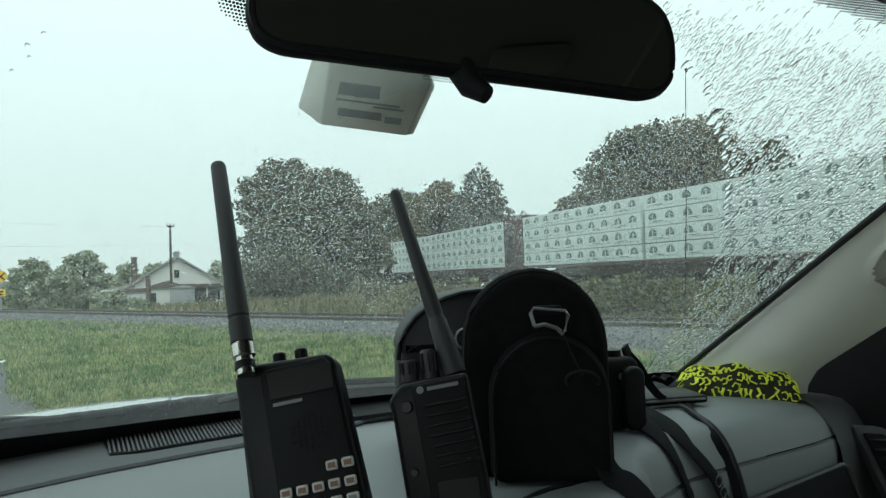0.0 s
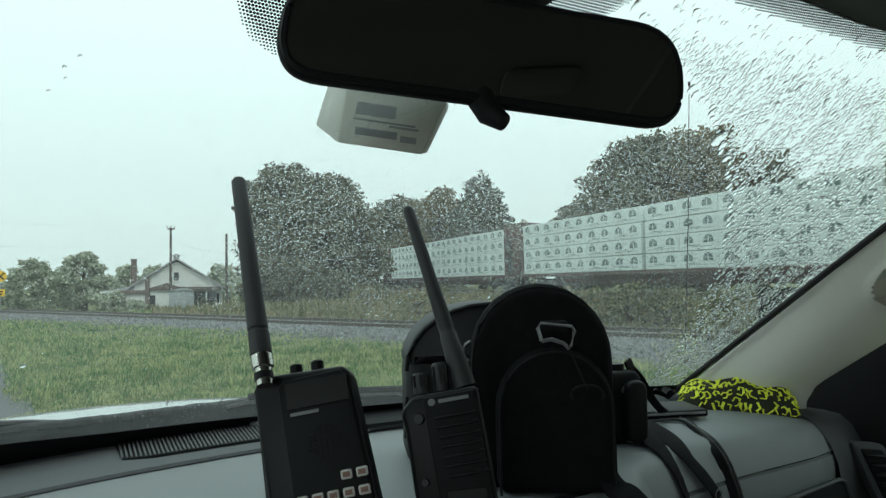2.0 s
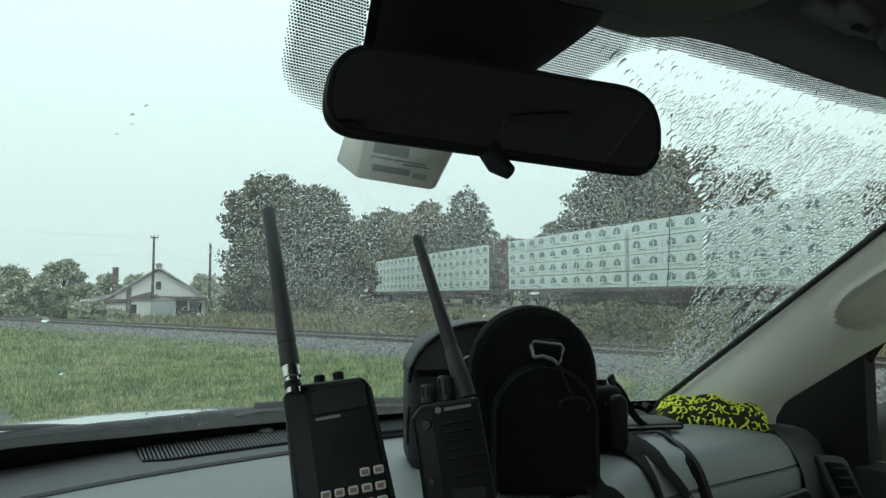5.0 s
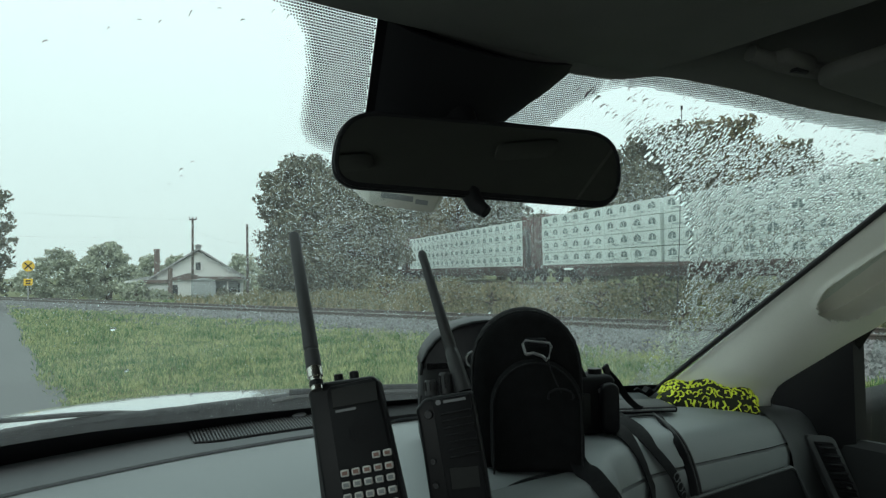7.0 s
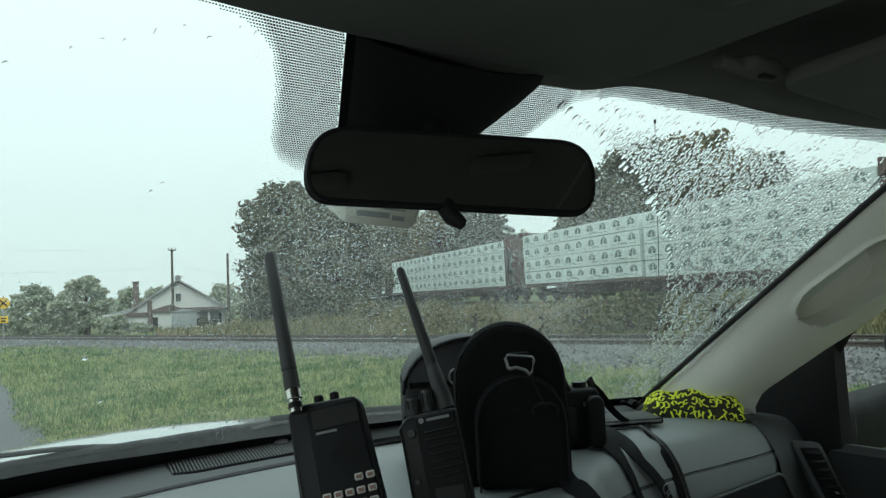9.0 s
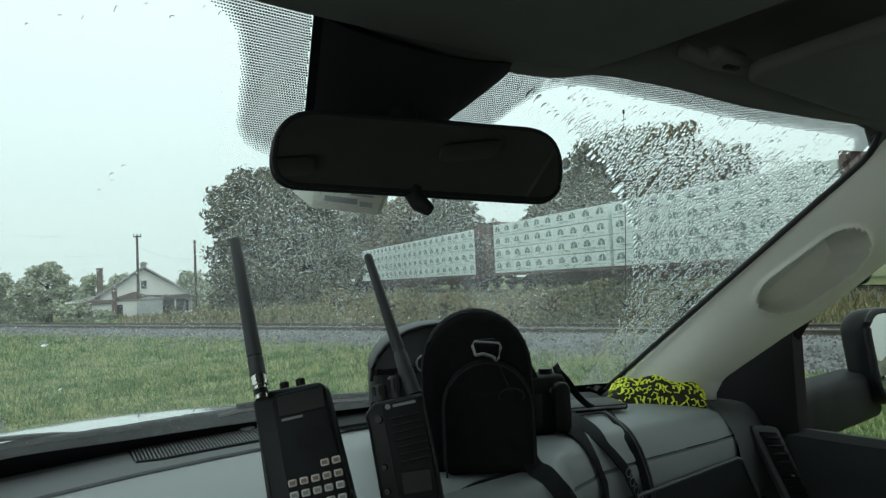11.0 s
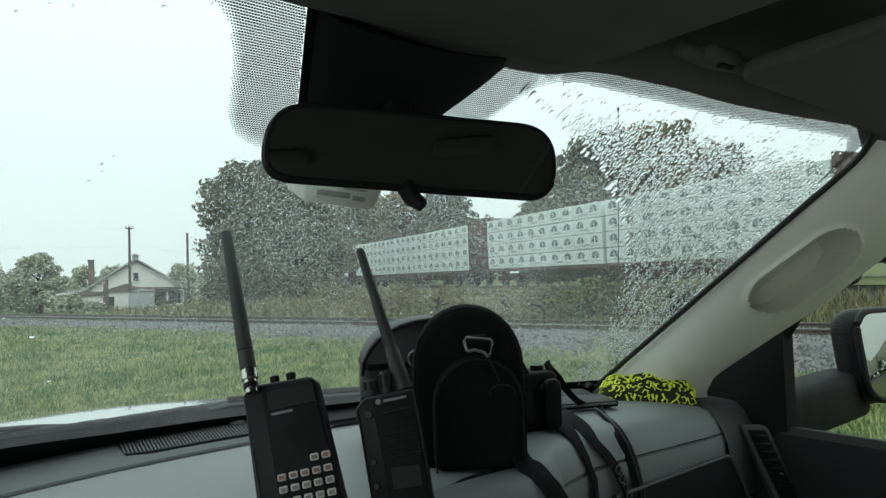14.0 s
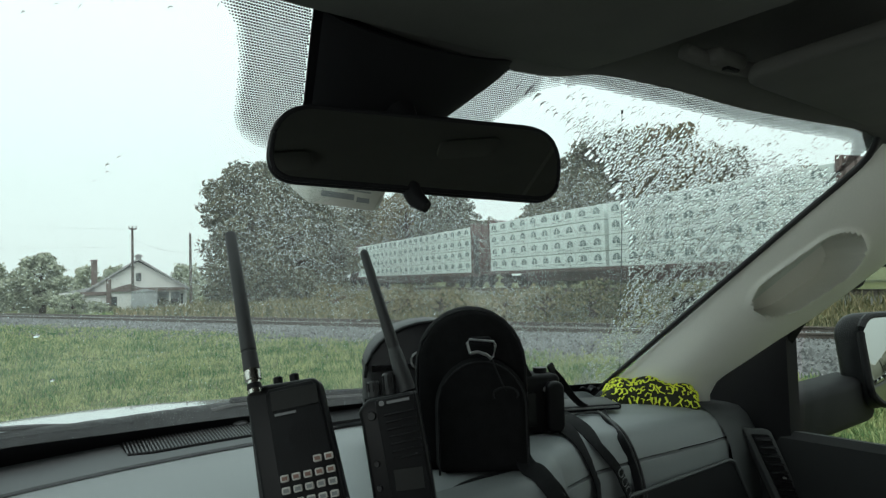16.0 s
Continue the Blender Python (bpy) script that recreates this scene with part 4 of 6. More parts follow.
part("collar", tube([ab - 0.006 * ad, ab - 0.0012 * ad, ab - 0.0008 * ad], [0.0066, 0.0064, 0.0058], 18), M_BLACK, scanner, "black aerial socket")
part("connector", tube([ab - 0.010 * ad, ab + 0.002 * ad, ab + 0.0025 * ad, ab + 0.011 * ad, ab + 0.0115 * ad, ab + 0.0135 * ad], [0.0058, 0.0058, 0.0074, 0.0074, 0.006, 0.006], 18), M_CHROME, scanner, "nickel bayonet connector")
part("aerial", tube([ab + k * ad for k in (0.0125, 0.028, 0.0285, 0.0305, 0.031, 0.036, 0.08, L - 0.003, L - 0.0008, L)],
                    [0.0074, 0.0072, 0.0066, 0.0066, 0.0072, 0.0071, 0.0063, 0.0056, 0.0046, 0.002], 16), M_RUBBER, scanner, "rubber whip aerial")

handset = thing("two_way_radio", "black two-way radio handset with stubby knobs and aerial", "two-way radio")
hm = frame_of((0.066, 0.722, 1.417), (0.041, -0.031, 0.0055), (0.006, 0.20, 1.0))
outl = [(-0.030, -0.122), (-0.0345, -0.03), (-0.0365, -0.016), (-0.027, -0.006), (0.019, -0.0035), (0.0215, -0.006), (0.025, -0.06), (0.0275, -0.122)]
hc = part("case", prism(outl, 0.034, hm, 0.004, 3), M_BLACK, handset, "black moulded case")
part("front_plate", prism([(-0.012, -0.120), (-0.0190, -0.008), (0.0185, -0.006), (0.0245, -0.120)], 0.004, hm @ Matrix.Translation((0, -0.0030, 0)), 0.0014), M_BLACK_MATT, hc)
bm = tube([hm @ Vector((-0.013, -0.0032, -0.0115)), hm @ Vector((-0.013, -0.0037, -0.0115))], 0.0026, 16)
part("badge", bm, M_SILVER_INK, hc, "round silver badge")
part("print_bar", box(0.022, 0.0006, 0.0026, hm @ Vector((0.003, -0.0033, -0.0108)), turn=hm.to_3x3() @ Euler((0, radians(-3), 0)).to_matrix()), M_SILVER_INK, hc, "silver brand strip", smooth=False)
for k in range(7):
    part("grille_rib", box(0.030, 0.0022, 0.0022, hm @ Vector((0.003 + 0.0008 * k, -0.0036, -0.022 - 0.0068 * k)), 0.0008, 1, hm.to_3x3() @ Euler((0, radians(-4), 0)).to_matrix()), M_BLACK, hc)
part("print_bar", box(0.007, 0.0006, 0.0018, hm @ Vector((0.017, -0.0033, -0.062)), turn=hm.to_3x3()), M_SILVER_INK, hc, smooth=False)
part("display", box(0.028, 0.001, 0.020, hm @ Vector((0.005, -0.0033, -0.083)), 0.0004, 1, hm.to_3x3()), M_LCD, hc, "unlit display")
for z, r in ((-0.022, 0.0045), (-0.066, 0.003), (-0.088, 0.003)):
    part("side_button", tube([hm @ Vector((-0.0235, -0.0006, z)), hm @ Vector((-0.0238, -0.0030, z))], [r, r * 0.8], 12), M_RUBBER, hc)
for x, y, r, h in ((-0.0205, 0.018, 0.0066, 0.011), (-0.0055, 0.020, 0.0066, 0.017)):
    knob_ = part("knob", tube([hm @ Vector((x, y, -0.004)), hm @ Vector((x, y, h - 0.002)), hm @ Vector((x, y, h))], [r, r * 0.92, r * 0.7], 12), M_RUBBER, hc, "ribbed knob")
    for k in range(8):
        a = k * math.pi / 4
        part("rib", box(0.0015, 0.0015, h * 0.8, hm @ Vector((x + r * math.cos(a), y + r * math.sin(a), h * 0.45)), 0.0004, 1, hm.to_3x3()), M_BLACK, knob_, smooth=False)
b0, b1 = hm @ Vector((0.012, 0.020, -0.004)), Vector((0.0835, 0.800, 1.555))
hd = (b1 - b0).normalized()
L = (b1 - b0).length
part("aerial", tube([b0 + k * L * hd for k in (0, 0.12, 0.27, 0.28, 0.30, 0.31, 0.6, 0.97, 0.99, 1.0)], [0.0088, 0.0082, 0.0068, 0.0060, 0.0060, 0.0064, 0.0054, 0.0048, 0.0038, 0.002], 16), M_RUBBER, handset, "tapered rubber aerial")

bag = thing("camera_bag", "small black nylon camera bag with a metal buckle", "camera bag")
bgm = frame_of((0.2044, 0.7688, 1.300), (0.105, -0.083, 0), (0, 0, 1))


def arch(w, h, r, n=14, flare=0.0):
    """An upright arch: flat foot, straight sides, round head."""
    pts = [(-w / 2 + flare, 0.0), (w / 2 - flare, 0.0)]
    for k in range(n + 1):
        a = math.pi * k / n
        pts.append((w / 2 * math.cos(a) * (1 if k not in (0, n) else 1), h - r + r * math.sin(a)))
    return pts


lobe = part("front_lobe", prism(arch(0.130, 0.188, 0.069), 0.060, bgm, 0.018, 4), M_NYLON, bag, "rounded front compartment")
part("pocket", prism(arch(0.106, 0.128, 0.055), 0.022, bgm @ Matrix.Translation((0.010, -0.020, 0.004)), 0.012, 4), M_NYLON, bag, "front pocket")
part("piping", tube([bgm @ Vector((x, 0.0015, z)) for x, z in arch(0.124, 0.185, 0.066)[1:]] + [bgm @ Vector((-0.062, 0.0015, 0.0))], 0.0016, 6), M_PIPING, bag)
part("pocket_piping", tube([bgm @ Vector((0.010 + x, -0.0195, 0.004 + z)) for x, z in arch(0.098, 0.124, 0.051)[1:]] + [bgm @ Vector((-0.039, -0.0195, 0.004))], 0.0011, 6), M_PIPING, bag)
buckle = part("buckle", tube([bgm @ Vector((0.011 + x, -0.023, 0.142 + z)) for x, z in ((-0.0125, -0.004), (-0.0155, 0.007), (-0.0130, 0.0115), (0.0140, 0.0085), (0.0160, 0.004), (0.0130, -0.0085), (0.008, -0.0095))], 0.0021, 8, 0.6), M_STEEL, bag, "brushed metal buckle")
part("buckle_bar", tube([bgm @ Vector((x + 0.011, -0.0245, z)) for x, z in ((-0.0125, 0.138), (-0.004, 0.1395), (0.006, 0.136), (0.011, 0.131))], 0.0018, 8), M_STEEL, buckle)
part("buckle_tab", box(0.024, 0.012, 0.010, bgm @ Vector((0.011, -0.012, 0.150)), 0.003, 2, bgm.to_3x3()), M_STRAP, bag)
part("cord", tube(smooth_path([bgm @ Vector(p) for p in ((0.021, -0.025, 0.134), (0.027, -0.026, 0.118), (0.032, -0.027, 0.106), (0.037, -0.027, 0.096))], 4), 0.0010, 6), M_PIPING, bag)
part("ring", tube([bgm @ Vector((0.036 + 0.014 * math.cos(a), -0.028, 0.092 + 0.008 * math.sin(a))) for a in np.linspace(-0.5, 3.6, 14)], 0.0014, 6), M_PIPING, bag, "black wire clip")
mb = frame_of((0.225, 0.868, 1.300), (0.16, -0.085, 0), (0, 0, 1))
part("main_body", prism(arch(0.174, 0.166, 0.066), 0.080, mb, 0.016, 4), M_NYLON_GREY, bag, "charcoal main compartment")
part("top_flap", prism([(x * 1.02, z) for x, z in arch(0.170, 0.062, 0.061)], 0.086, mb @ Matrix.Translation((0, -0.003, 0.107)), 0.008, 3), M_NYLON_GREY, bag, "coated top flap")
part("zip", tube([mb @ Vector((x, -0.004, z)) for x, z in arch(0.174, 0.167, 0.066)[1:]], 0.0022, 6), M_PIPING, bag)
part("zip_pull", tube([mb @ Vector((-0.087, -0.006, 0.075)), mb @ Vector((-0.089, -0.010, 0.055)), mb @ Vector((-0.089, -0.010, 0.035))], 0.0015, 6), M_PIPING, bag, "zip pull cord")
part("ring_loop", tube([mb @ Vector((-0.020 + 0.010 * math.cos(a), -0.012, 0.120 + 0.010 * math.sin(a))) for a in np.linspace(0, 6.28, 14)], 0.0015, 6), M_STEEL, bag, "metal loop")
part("shoulder_strap", ribbon(smooth_path([bgm @ Vector((0.050, 0.000, 0.075)), Vector((0.2370, 0.735, 1.340)), Vector((0.2390, 0.727, 1.322)), Vector((0.2380, 0.716, 1.311)), Vector((0.2355, 0.697, 1.3075)), Vector((0.2350, 0.675, 1.291)), Vector((0.245, 0.660, 1.25)), Vector((0.25, 0.655, 1.15))], 6), (1.0, 0.25, 0.45), 0.023), M_STRAP, bag, "wide black webbing strap")

dslr = thing("compact_camera", "black compact camera lying beside the bag", "camera")
cm = frame_of((0.366, 0.845, 1.3435), (0.9, -0.35, 0), (0, 0, 1))
part("body", prism(rounded(0.108, 0.080, 0.010), 0.052, cm, 0.006, 3), M_BLACK_MATT, dslr)
part("grip", prism(rounded(0.026, 0.070, 0.011), 0.016, cm @ Matrix.Translation((0.041, -0.013, -0.004)), 0.005, 3), M_BLACK, dslr, "ribbed rubber grip")
part("screen", prism(rounded(0.058, 0.046, 0.003), 0.003, cm @ Matrix.Translation((-0.014, -0.002, -0.006)), 0.0008), M_LCD, dslr, "dark rear screen")
bm = prism([(-0.024, 0.0), (0.024, 0.0), (0.015, 0.018), (0.006, 0.024), (-0.006, 0.024), (-0.015, 0.018)], 0.046, cm @ Matrix.Translation((-0.010, 0.002, 0.038)), 0.003)
part("viewfinder_hump", bm, M_BLACK, dslr)
part("lens", tube([cm @ Vector((-0.012, 0.050, 0.0)), cm @ Vector((-0.012, 0.085, 0.0))], [0.030, 0.028], 20), M_BLACK, dslr)
part("dial", tube([cm @ Vector((0.034, 0.025, 0.038)), cm @ Vector((0.034, 0.025, 0.047))], 0.010, 14), M_BLACK, dslr, "ridged mode dial")
part("strap_lug", box(0.012, 0.004, 0.030, (0.428, 0.850, 1.381), 0.0015, 2, Euler((0, radians(-28), 0)).to_matrix()), M_BLACK, dslr, "stiff strap tab")
part("button", tube([cm @ Vector((0.030, -0.001, 0.020)), cm @ Vector((0.030, -0.004, 0.020))], 0.004, 10), M_STEEL, dslr, "small bright button")


def strap(name, label, pts, width, across=(1, 0.3, 0.1), material=M_STRAP, cat="strap"):
    ob = thing(name, label, cat)
    path = smooth_path(pts, 7)
    body_ = part("webbing" if cat == "strap" else "sheath", ribbon(path, across, width) if cat == "strap" else tube(path, width, 8), material, ob)
    return ob, body_


st, web = strap("camera_strap", "black camera neck strap with grey printed rings", [(0.525, 0.935, 1.304), (0.503, 0.9066, 1.304), (0.459, 0.828, 1.303), (0.4365, 0.784, 1.2905), (0.456, 0.768, 1.2592), (0.466, 0.7625, 1.235), (0.4747, 0.7585, 1.2078), (0.48, 0.756, 1.12)], 0.022, (1, 0.35, 0.15))
for k in range(4):
    q = Vector((0.4605, 0.7635, 1.250)).lerp(Vector((0.4735, 0.757, 1.212)), k / 3)
    part("print_ring", tube([q + Vector((0.0056 * math.cos(t_), -0.0016, 0.0060 * math.sin(t_))) for t_ in np.linspace(0, 6.28, 14)], 0.0008, 5), M_SILVER_INK, web, "grey round print marks")
strap("strap", "broad black webbing strap lying over the dash", [(0.452, 0.925, 1.304), (0.442, 0.863, 1.3045), (0.4116, 0.807, 1.3035), (0.404, 0.777, 1.285), (0.4125, 0.768, 1.2536), (0.411, 0.761, 1.2257), (0.41, 0.757, 1.12)], 0.025, (0.9, 0.5, 0.1))
strap("strap", "narrow black strap looping from the camera to the dash edge", [(0.428, 0.850, 1.383), (0.445, 0.850, 1.368), (0.478, 0.862, 1.342), (0.53, 0.885, 1.316), (0.582, 0.908, 1.3030), (0.585, 0.892, 1.3025), (0.540, 0.850, 1.3025), (0.492, 0.787, 1.2905), (0.494, 0.7715, 1.260), (0.498, 0.763, 1.22), (0.5, 0.757, 1.12)], 0.010, (0.8, -0.5, 0.3))
strap("cable", "thin black cable trailing over the dash", [(0.44, 0.90, 1.3055), (0.54, 0.925, 1.3035), (0.585, 0.915, 1.303), (0.567, 0.889, 1.303), (0.512, 0.815, 1.302), (0.497, 0.779, 1.283), (0.500, 0.768, 1.255), (0.507, 0.761, 1.2016), (0.51, 0.757, 1.12)], 0.0024, material=M_RUBBER, cat="cable")
strap("cable", "thin black cable trailing over the dash", [(0.42, 0.87, 1.306), (0.49, 0.885, 1.3045), (0.545, 0.872, 1.304), (0.525, 0.832, 1.3035), (0.505, 0.790, 1.294), (0.508, 0.7715, 1.262), (0.514, 0.762, 1.21), (0.518, 0.757, 1.12)], 0.0020, material=M_RUBBER, cat="cable")

phone = thing("phone_case", "flat dark phone case with a silver edge on the dash", "phone")
pm = Matrix.Translation((0.545, 0.925, 1.308)) @ Euler((0, 0, radians(-28))).to_matrix().to_4x4()
part("shell", box(0.15, 0.072, 0.010, pm.translation, 0.004, 3, pm.to_3x3()), M_BLACK, phone)
part("edge", tube([pm @ Vector((-0.07, -0.036, 0.001)), pm @ Vector((0.07, -0.036, 0.001))], 0.0018, 6), M_STEEL, phone, "silver edge")

leaf = thing("dead_leaf", "curled brown scrap of leaf at the foot of the glass", "leaf")
part("blade", thicken(strip_mesh([[Vector((0.655 + 0.018 * u, 0.972 - 0.02 * v, 1.318 + 0.004 * math.sin(5 * u + 3 * v))) for u in np.linspace(-1, 1, 6)] for v in np.linspace(-0.5, 0.5, 4)]), 0.0008), M_BLACK_MATT, leaf)

# folded patterned cloth
cloth = thing("patterned_cloth", "folded black cloth with an acid-yellow lettered print", "cloth")
cc, cu = Vector((0.735, 0.905, 1.287)), Vector((0.092, -0.134, 0)).normalized()
cv = Vector((-cu.y, cu.x, 0))


def cloth_point(u, v, out=0.0):
    """u along, v round the roll."""
    a = math.pi * v
    sag = (1 - abs(u) ** 4) ** 0.35
    h = (0.046 + 0.006 * math.sin(3.1 * u + 1.0) + 0.004 * math.sin(9 * u + 4 * v)) * sag + 0.004
    w = 0.046 * (0.75 + 0.25 * sag) + 0.003 * math.sin(7 * u + 5 * v)
    return cc + cu * (0.082 * u) + cv * (-(w + out) * math.cos(a)) + Vector((0, 0, (h + out) * math.sin(a) ** 0.7))


fold = part("fold", strip_mesh([[cloth_point(u, v) for v in np.linspace(0, 1, 25)] for u in np.linspace(-0.995, 0.995, 45)]), M_CLOTH_DARK, cloth)
rc = random.Random(11)
bm = bmesh.new()
GLYPHS = (((-1, -1.1), (-0.9, 0.9), (0.1, 1.2), (0.9, 0.5)), ((0.9, 1.0), (-0.6, 1.1), (-1, 0.1), (-0.5, -1.1), (0.8, -1.0), (0.7, -0.1)),
          ((-1.0, 1.0), (0.2, 0.6), (-0.2, -0.4), (1.0, -1.0)), ((-0.9, 0.2), (-0.3, 1.0), (0.8, 0.7), (0.6, -0.3), (-0.2, -0.6)))
for i in range(15):
    for j in range(9):
        u, v = -0.95 + 1.9 * (i + 0.5 * (j % 2)) / 14.5 + rc.uniform(-0.035, 0.035), 0.05 + 0.90 * j / 8 + rc.uniform(-0.025, 0.025)
        if abs(u) > 0.965:
            continue
        turn, big = rc.uniform(-3.1, 3.1), rc.uniform(0.85, 1.2) * 0.0052
        ca, sa = math.cos(turn), math.sin(turn)
        path = [cloth_point(max(-0.985, min(0.985, u + big * (gx_ * ca - gz_ * sa) / 0.088)), min(0.99, max(0.01, v + big * (gx_ * sa + gz_ * ca) / 0.145)), 0.0006)
                for gx_, gz_ in GLYPHS[rc.randrange(4)]]
        join(bm, tube(path, 0.0024, 5, 0.45, None))
pr = part("print", bm, M_CLOTH_YEL, fold, "yellow printed strokes")
tagged(pr, kind="stuff")

# ---- the land ----
M_GRASS_SOIL = mat("grassy_soil", (0.08, 0.12, 0.035), 0.95, 0.35, 0.6, 0.6, fine=25, second=(0.10, 0.10, 0.035))
M_ROAD = mat("wet_asphalt", (0.056, 0.060, 0.061), 0.6, 0.2, 0.5, 0.3, fine=60)
M_BALLAST = mat("grey_ballast_stone", (0.115, 0.12, 0.122), 0.85, 0.45, 2.0, 1.0, fine=9, island=0.0)
M_STONE = mat("ballast_stones", (0.07, 0.073, 0.074), 0.75, 0.3, 3.0, 0.3, island=0.8, second=(0.185, 0.19, 0.19))
M_RAIL = mat("rusty_rail_steel", (0.11, 0.092, 0.08), 0.6, 0.3, 4, 0.3, metal=0.4)
M_TIE = mat("creosoted_timber", (0.085, 0.082, 0.078), 0.9, 0.3, 3, 0.5)
M_BLADE = mat("meadow_grass", (0.054, 0.172, 0.055), 0.75, 0.28, 0.85, 0.0, fine=4, island=0.22, span=(0.38, 0.62), second=(0.275, 0.298, 0.138), spec=0.25)
M_WEED = mat("autumn_weeds", (0.095, 0.115, 0.062), 0.85, 0.25, 0.35, 0.0, fine=4, island=0.35, span=(0.36, 0.64), second=(0.215, 0.185, 0.110), spec=0.2)
# foliage round the house and beyond, lightened to paint in the rain haze
M_LEAF_HAZED = mat("haze_paled_leaves", (0.21, 0.25, 0.18), 0.6, 0.22, 0.4, 0.0, island=0.6, second=(0.37, 0.40, 0.30), spec=0.3)
M_LEAF = mat("dark_summer_leaves", (0.060, 0.076, 0.051), 0.6, 0.3, 0.4, 0.0, island=0.6, second=(0.155, 0.152, 0.105), spec=0.3)
M_LEAF_RUST = mat("turning_leaves", (0.085, 0.086, 0.048), 0.65, 0.3, 0.35, 0.0, island=0.55, second=(0.19, 0.160, 0.090), spec=0.3)
M_NEEDLE = mat("spruce_needles", (0.052, 0.064, 0.052), 0.7, 0.3, 0.4, 0.0, island=0.6, second=(0.12, 0.13, 0.10), spec=0.3)
M_BARK = mat("tree_bark", (0.07, 0.055, 0.042), 0.9, 0.3, 4, 0.6)
M_WRAP = mat("white_lumber_wrap", (0.66, 0.74, 0.72), 0.45, 0.08, 1.2, 0.25, obrand=0.35)
M_WRAP_MARK = mat("dark_green_wrap_print", (0.10, 0.15, 0.15), 0.6, 0.2, 4, 0.0)
M_CAR_RED = mat("oxide_red_car_steel", (0.085, 0.052, 0.046), 0.7, 0.3, 1.0, 0.3)
M_CAR_DARK = mat("grimy_running_gear", (0.035, 0.033, 0.032), 0.8, 0.3, 3, 0.3)
M_HOPPER = mat("weathered_cream_hopper_paint", (0.46, 0.44, 0.36), 0.6, 0.16, 0.5, 0.2, second=(0.52, 0.50, 0.42))
M_WHITE_WALL = mat("white_house_siding", (0.62, 0.64, 0.62), 0.7, 0.08, 0.8, 0.2)
# shingle grey lightened: haze over the house is painted in
M_ROOF = mat("hazed_grey_shingles", (0.30, 0.31, 0.31), 0.85, 0.2, 1.0, 0.3)
M_BRICK = mat("brown_brick", (0.13, 0.10, 0.09), 0.85, 0.25, 4, 0.4)
M_WINDOW = mat("dark_window_glass", (0.03, 0.035, 0.04), 0.1, 0.1, 1, 0.0)
M_SHED = mat("grey_metal_shed", (0.27, 0.30, 0.31), 0.5, 0.08, 1, 0.1)
M_POLE = mat("weathered_pole_timber", (0.07, 0.06, 0.052), 0.9, 0.25, 3, 0.3)
M_YELLOW = mat("yellow_sign_sheet", (0.75, 0.47, 0.02), 0.5, 0.06, 3, 0.0)
M_GALV = mat("galvanised_steel", (0.35, 0.36, 0.36), 0.45, 0.15, 10, 0.1, metal=0.7)
M_WIRE = mat("dark_wire", (0.10, 0.10, 0.105), 0.6, 0.1, 5, 0.0)

NEAR_AZ, NEAR_D = -16.0, 14.3
FAR_AZ, FAR_D = 13.7, 21.9


def track_point(az, dist, s, side=0.0, z=0.0):
    """Along a track whose line runs at compass angle az, dist to the right of the seat; s metres ahead along it."""
    d = Vector((math.sin(radians(az)), math.cos(radians(az)), 0))
    r = Vector((math.cos(radians(az)), -math.sin(radians(az)), 0))
    return Vector((EYE.x, EYE.y, z)) + r * (dist + side) + d * s


def line_dist(x, y, az, dist):
    return (x - EYE.x) * math.cos(radians(az)) - (y - EYE.y) * math.sin(radians(az)) - dist


def land_z(x, y):
    """Height of the land: flat verge, a rise to the far track, a dip beyond the crossing."""
    near, far = line_dist(x, y, NEAR_AZ, NEAR_D), line_dist(x, y, FAR_AZ, FAR_D)
    z = 0.35 * max(0.0, min(1.0, (far + 9) / 7)) if near > 2 else 0.0
    z *= max(0.0, min(1.0, (near - 2) / 4))
    z -= 1.0 * max(0.0, min(1.0, (y - 40) / 20)) * max(0.0, min(1.0, (-far - 4) / 6))
    return z


ground = thing("ground", "rough green verge and fields under an overcast sky", "ground", kind="structure")
ticks = np.concatenate([-np.geomspace(3000, 60, 12), np.linspace(-50, 130, 121), np.geomspace(140, 3000, 12)])
gx, gy = np.meshgrid(ticks, ticks)
gz = np.array([land_z(a, b) - (0.03 if a < 0.6 and a > -7 else 0.0) for a, b in zip(gx.ravel(), gy.ravel())])
nt = len(ticks)
idx = np.arange(nt * nt).reshape(nt, nt)
quads = np.stack([idx[:-1, :-1], idx[:-1, 1:], idx[1:, 1:], idx[1:, :-1]], -1).reshape(-1, 4)
raw("turf", np.stack([gx.ravel(), gy.ravel(), gz], 1), quads, M_GRASS_SOIL, ground, smooth=True)

road = thing("road", "wet grey asphalt lane with a ragged grass edge", "road", kind="structure")
rows = []
rr = random.Random(5)
for y in np.linspace(-60, 160, 441):
    e = 0.42 + 0.05 * math.sin(y * 0.7) + rr.uniform(-0.012, 0.012)
    zz = land_z(0, y)
    rows.append([Vector((x, y, zz + h)) for x, h in ((-6.2, 0.0), (-6.1, 0.025), (-3, 0.045), (0.0, 0.02), (e, 0.012), (e + 0.08, -0.03))])
part("surface", strip_mesh(rows), M_ROAD, road)


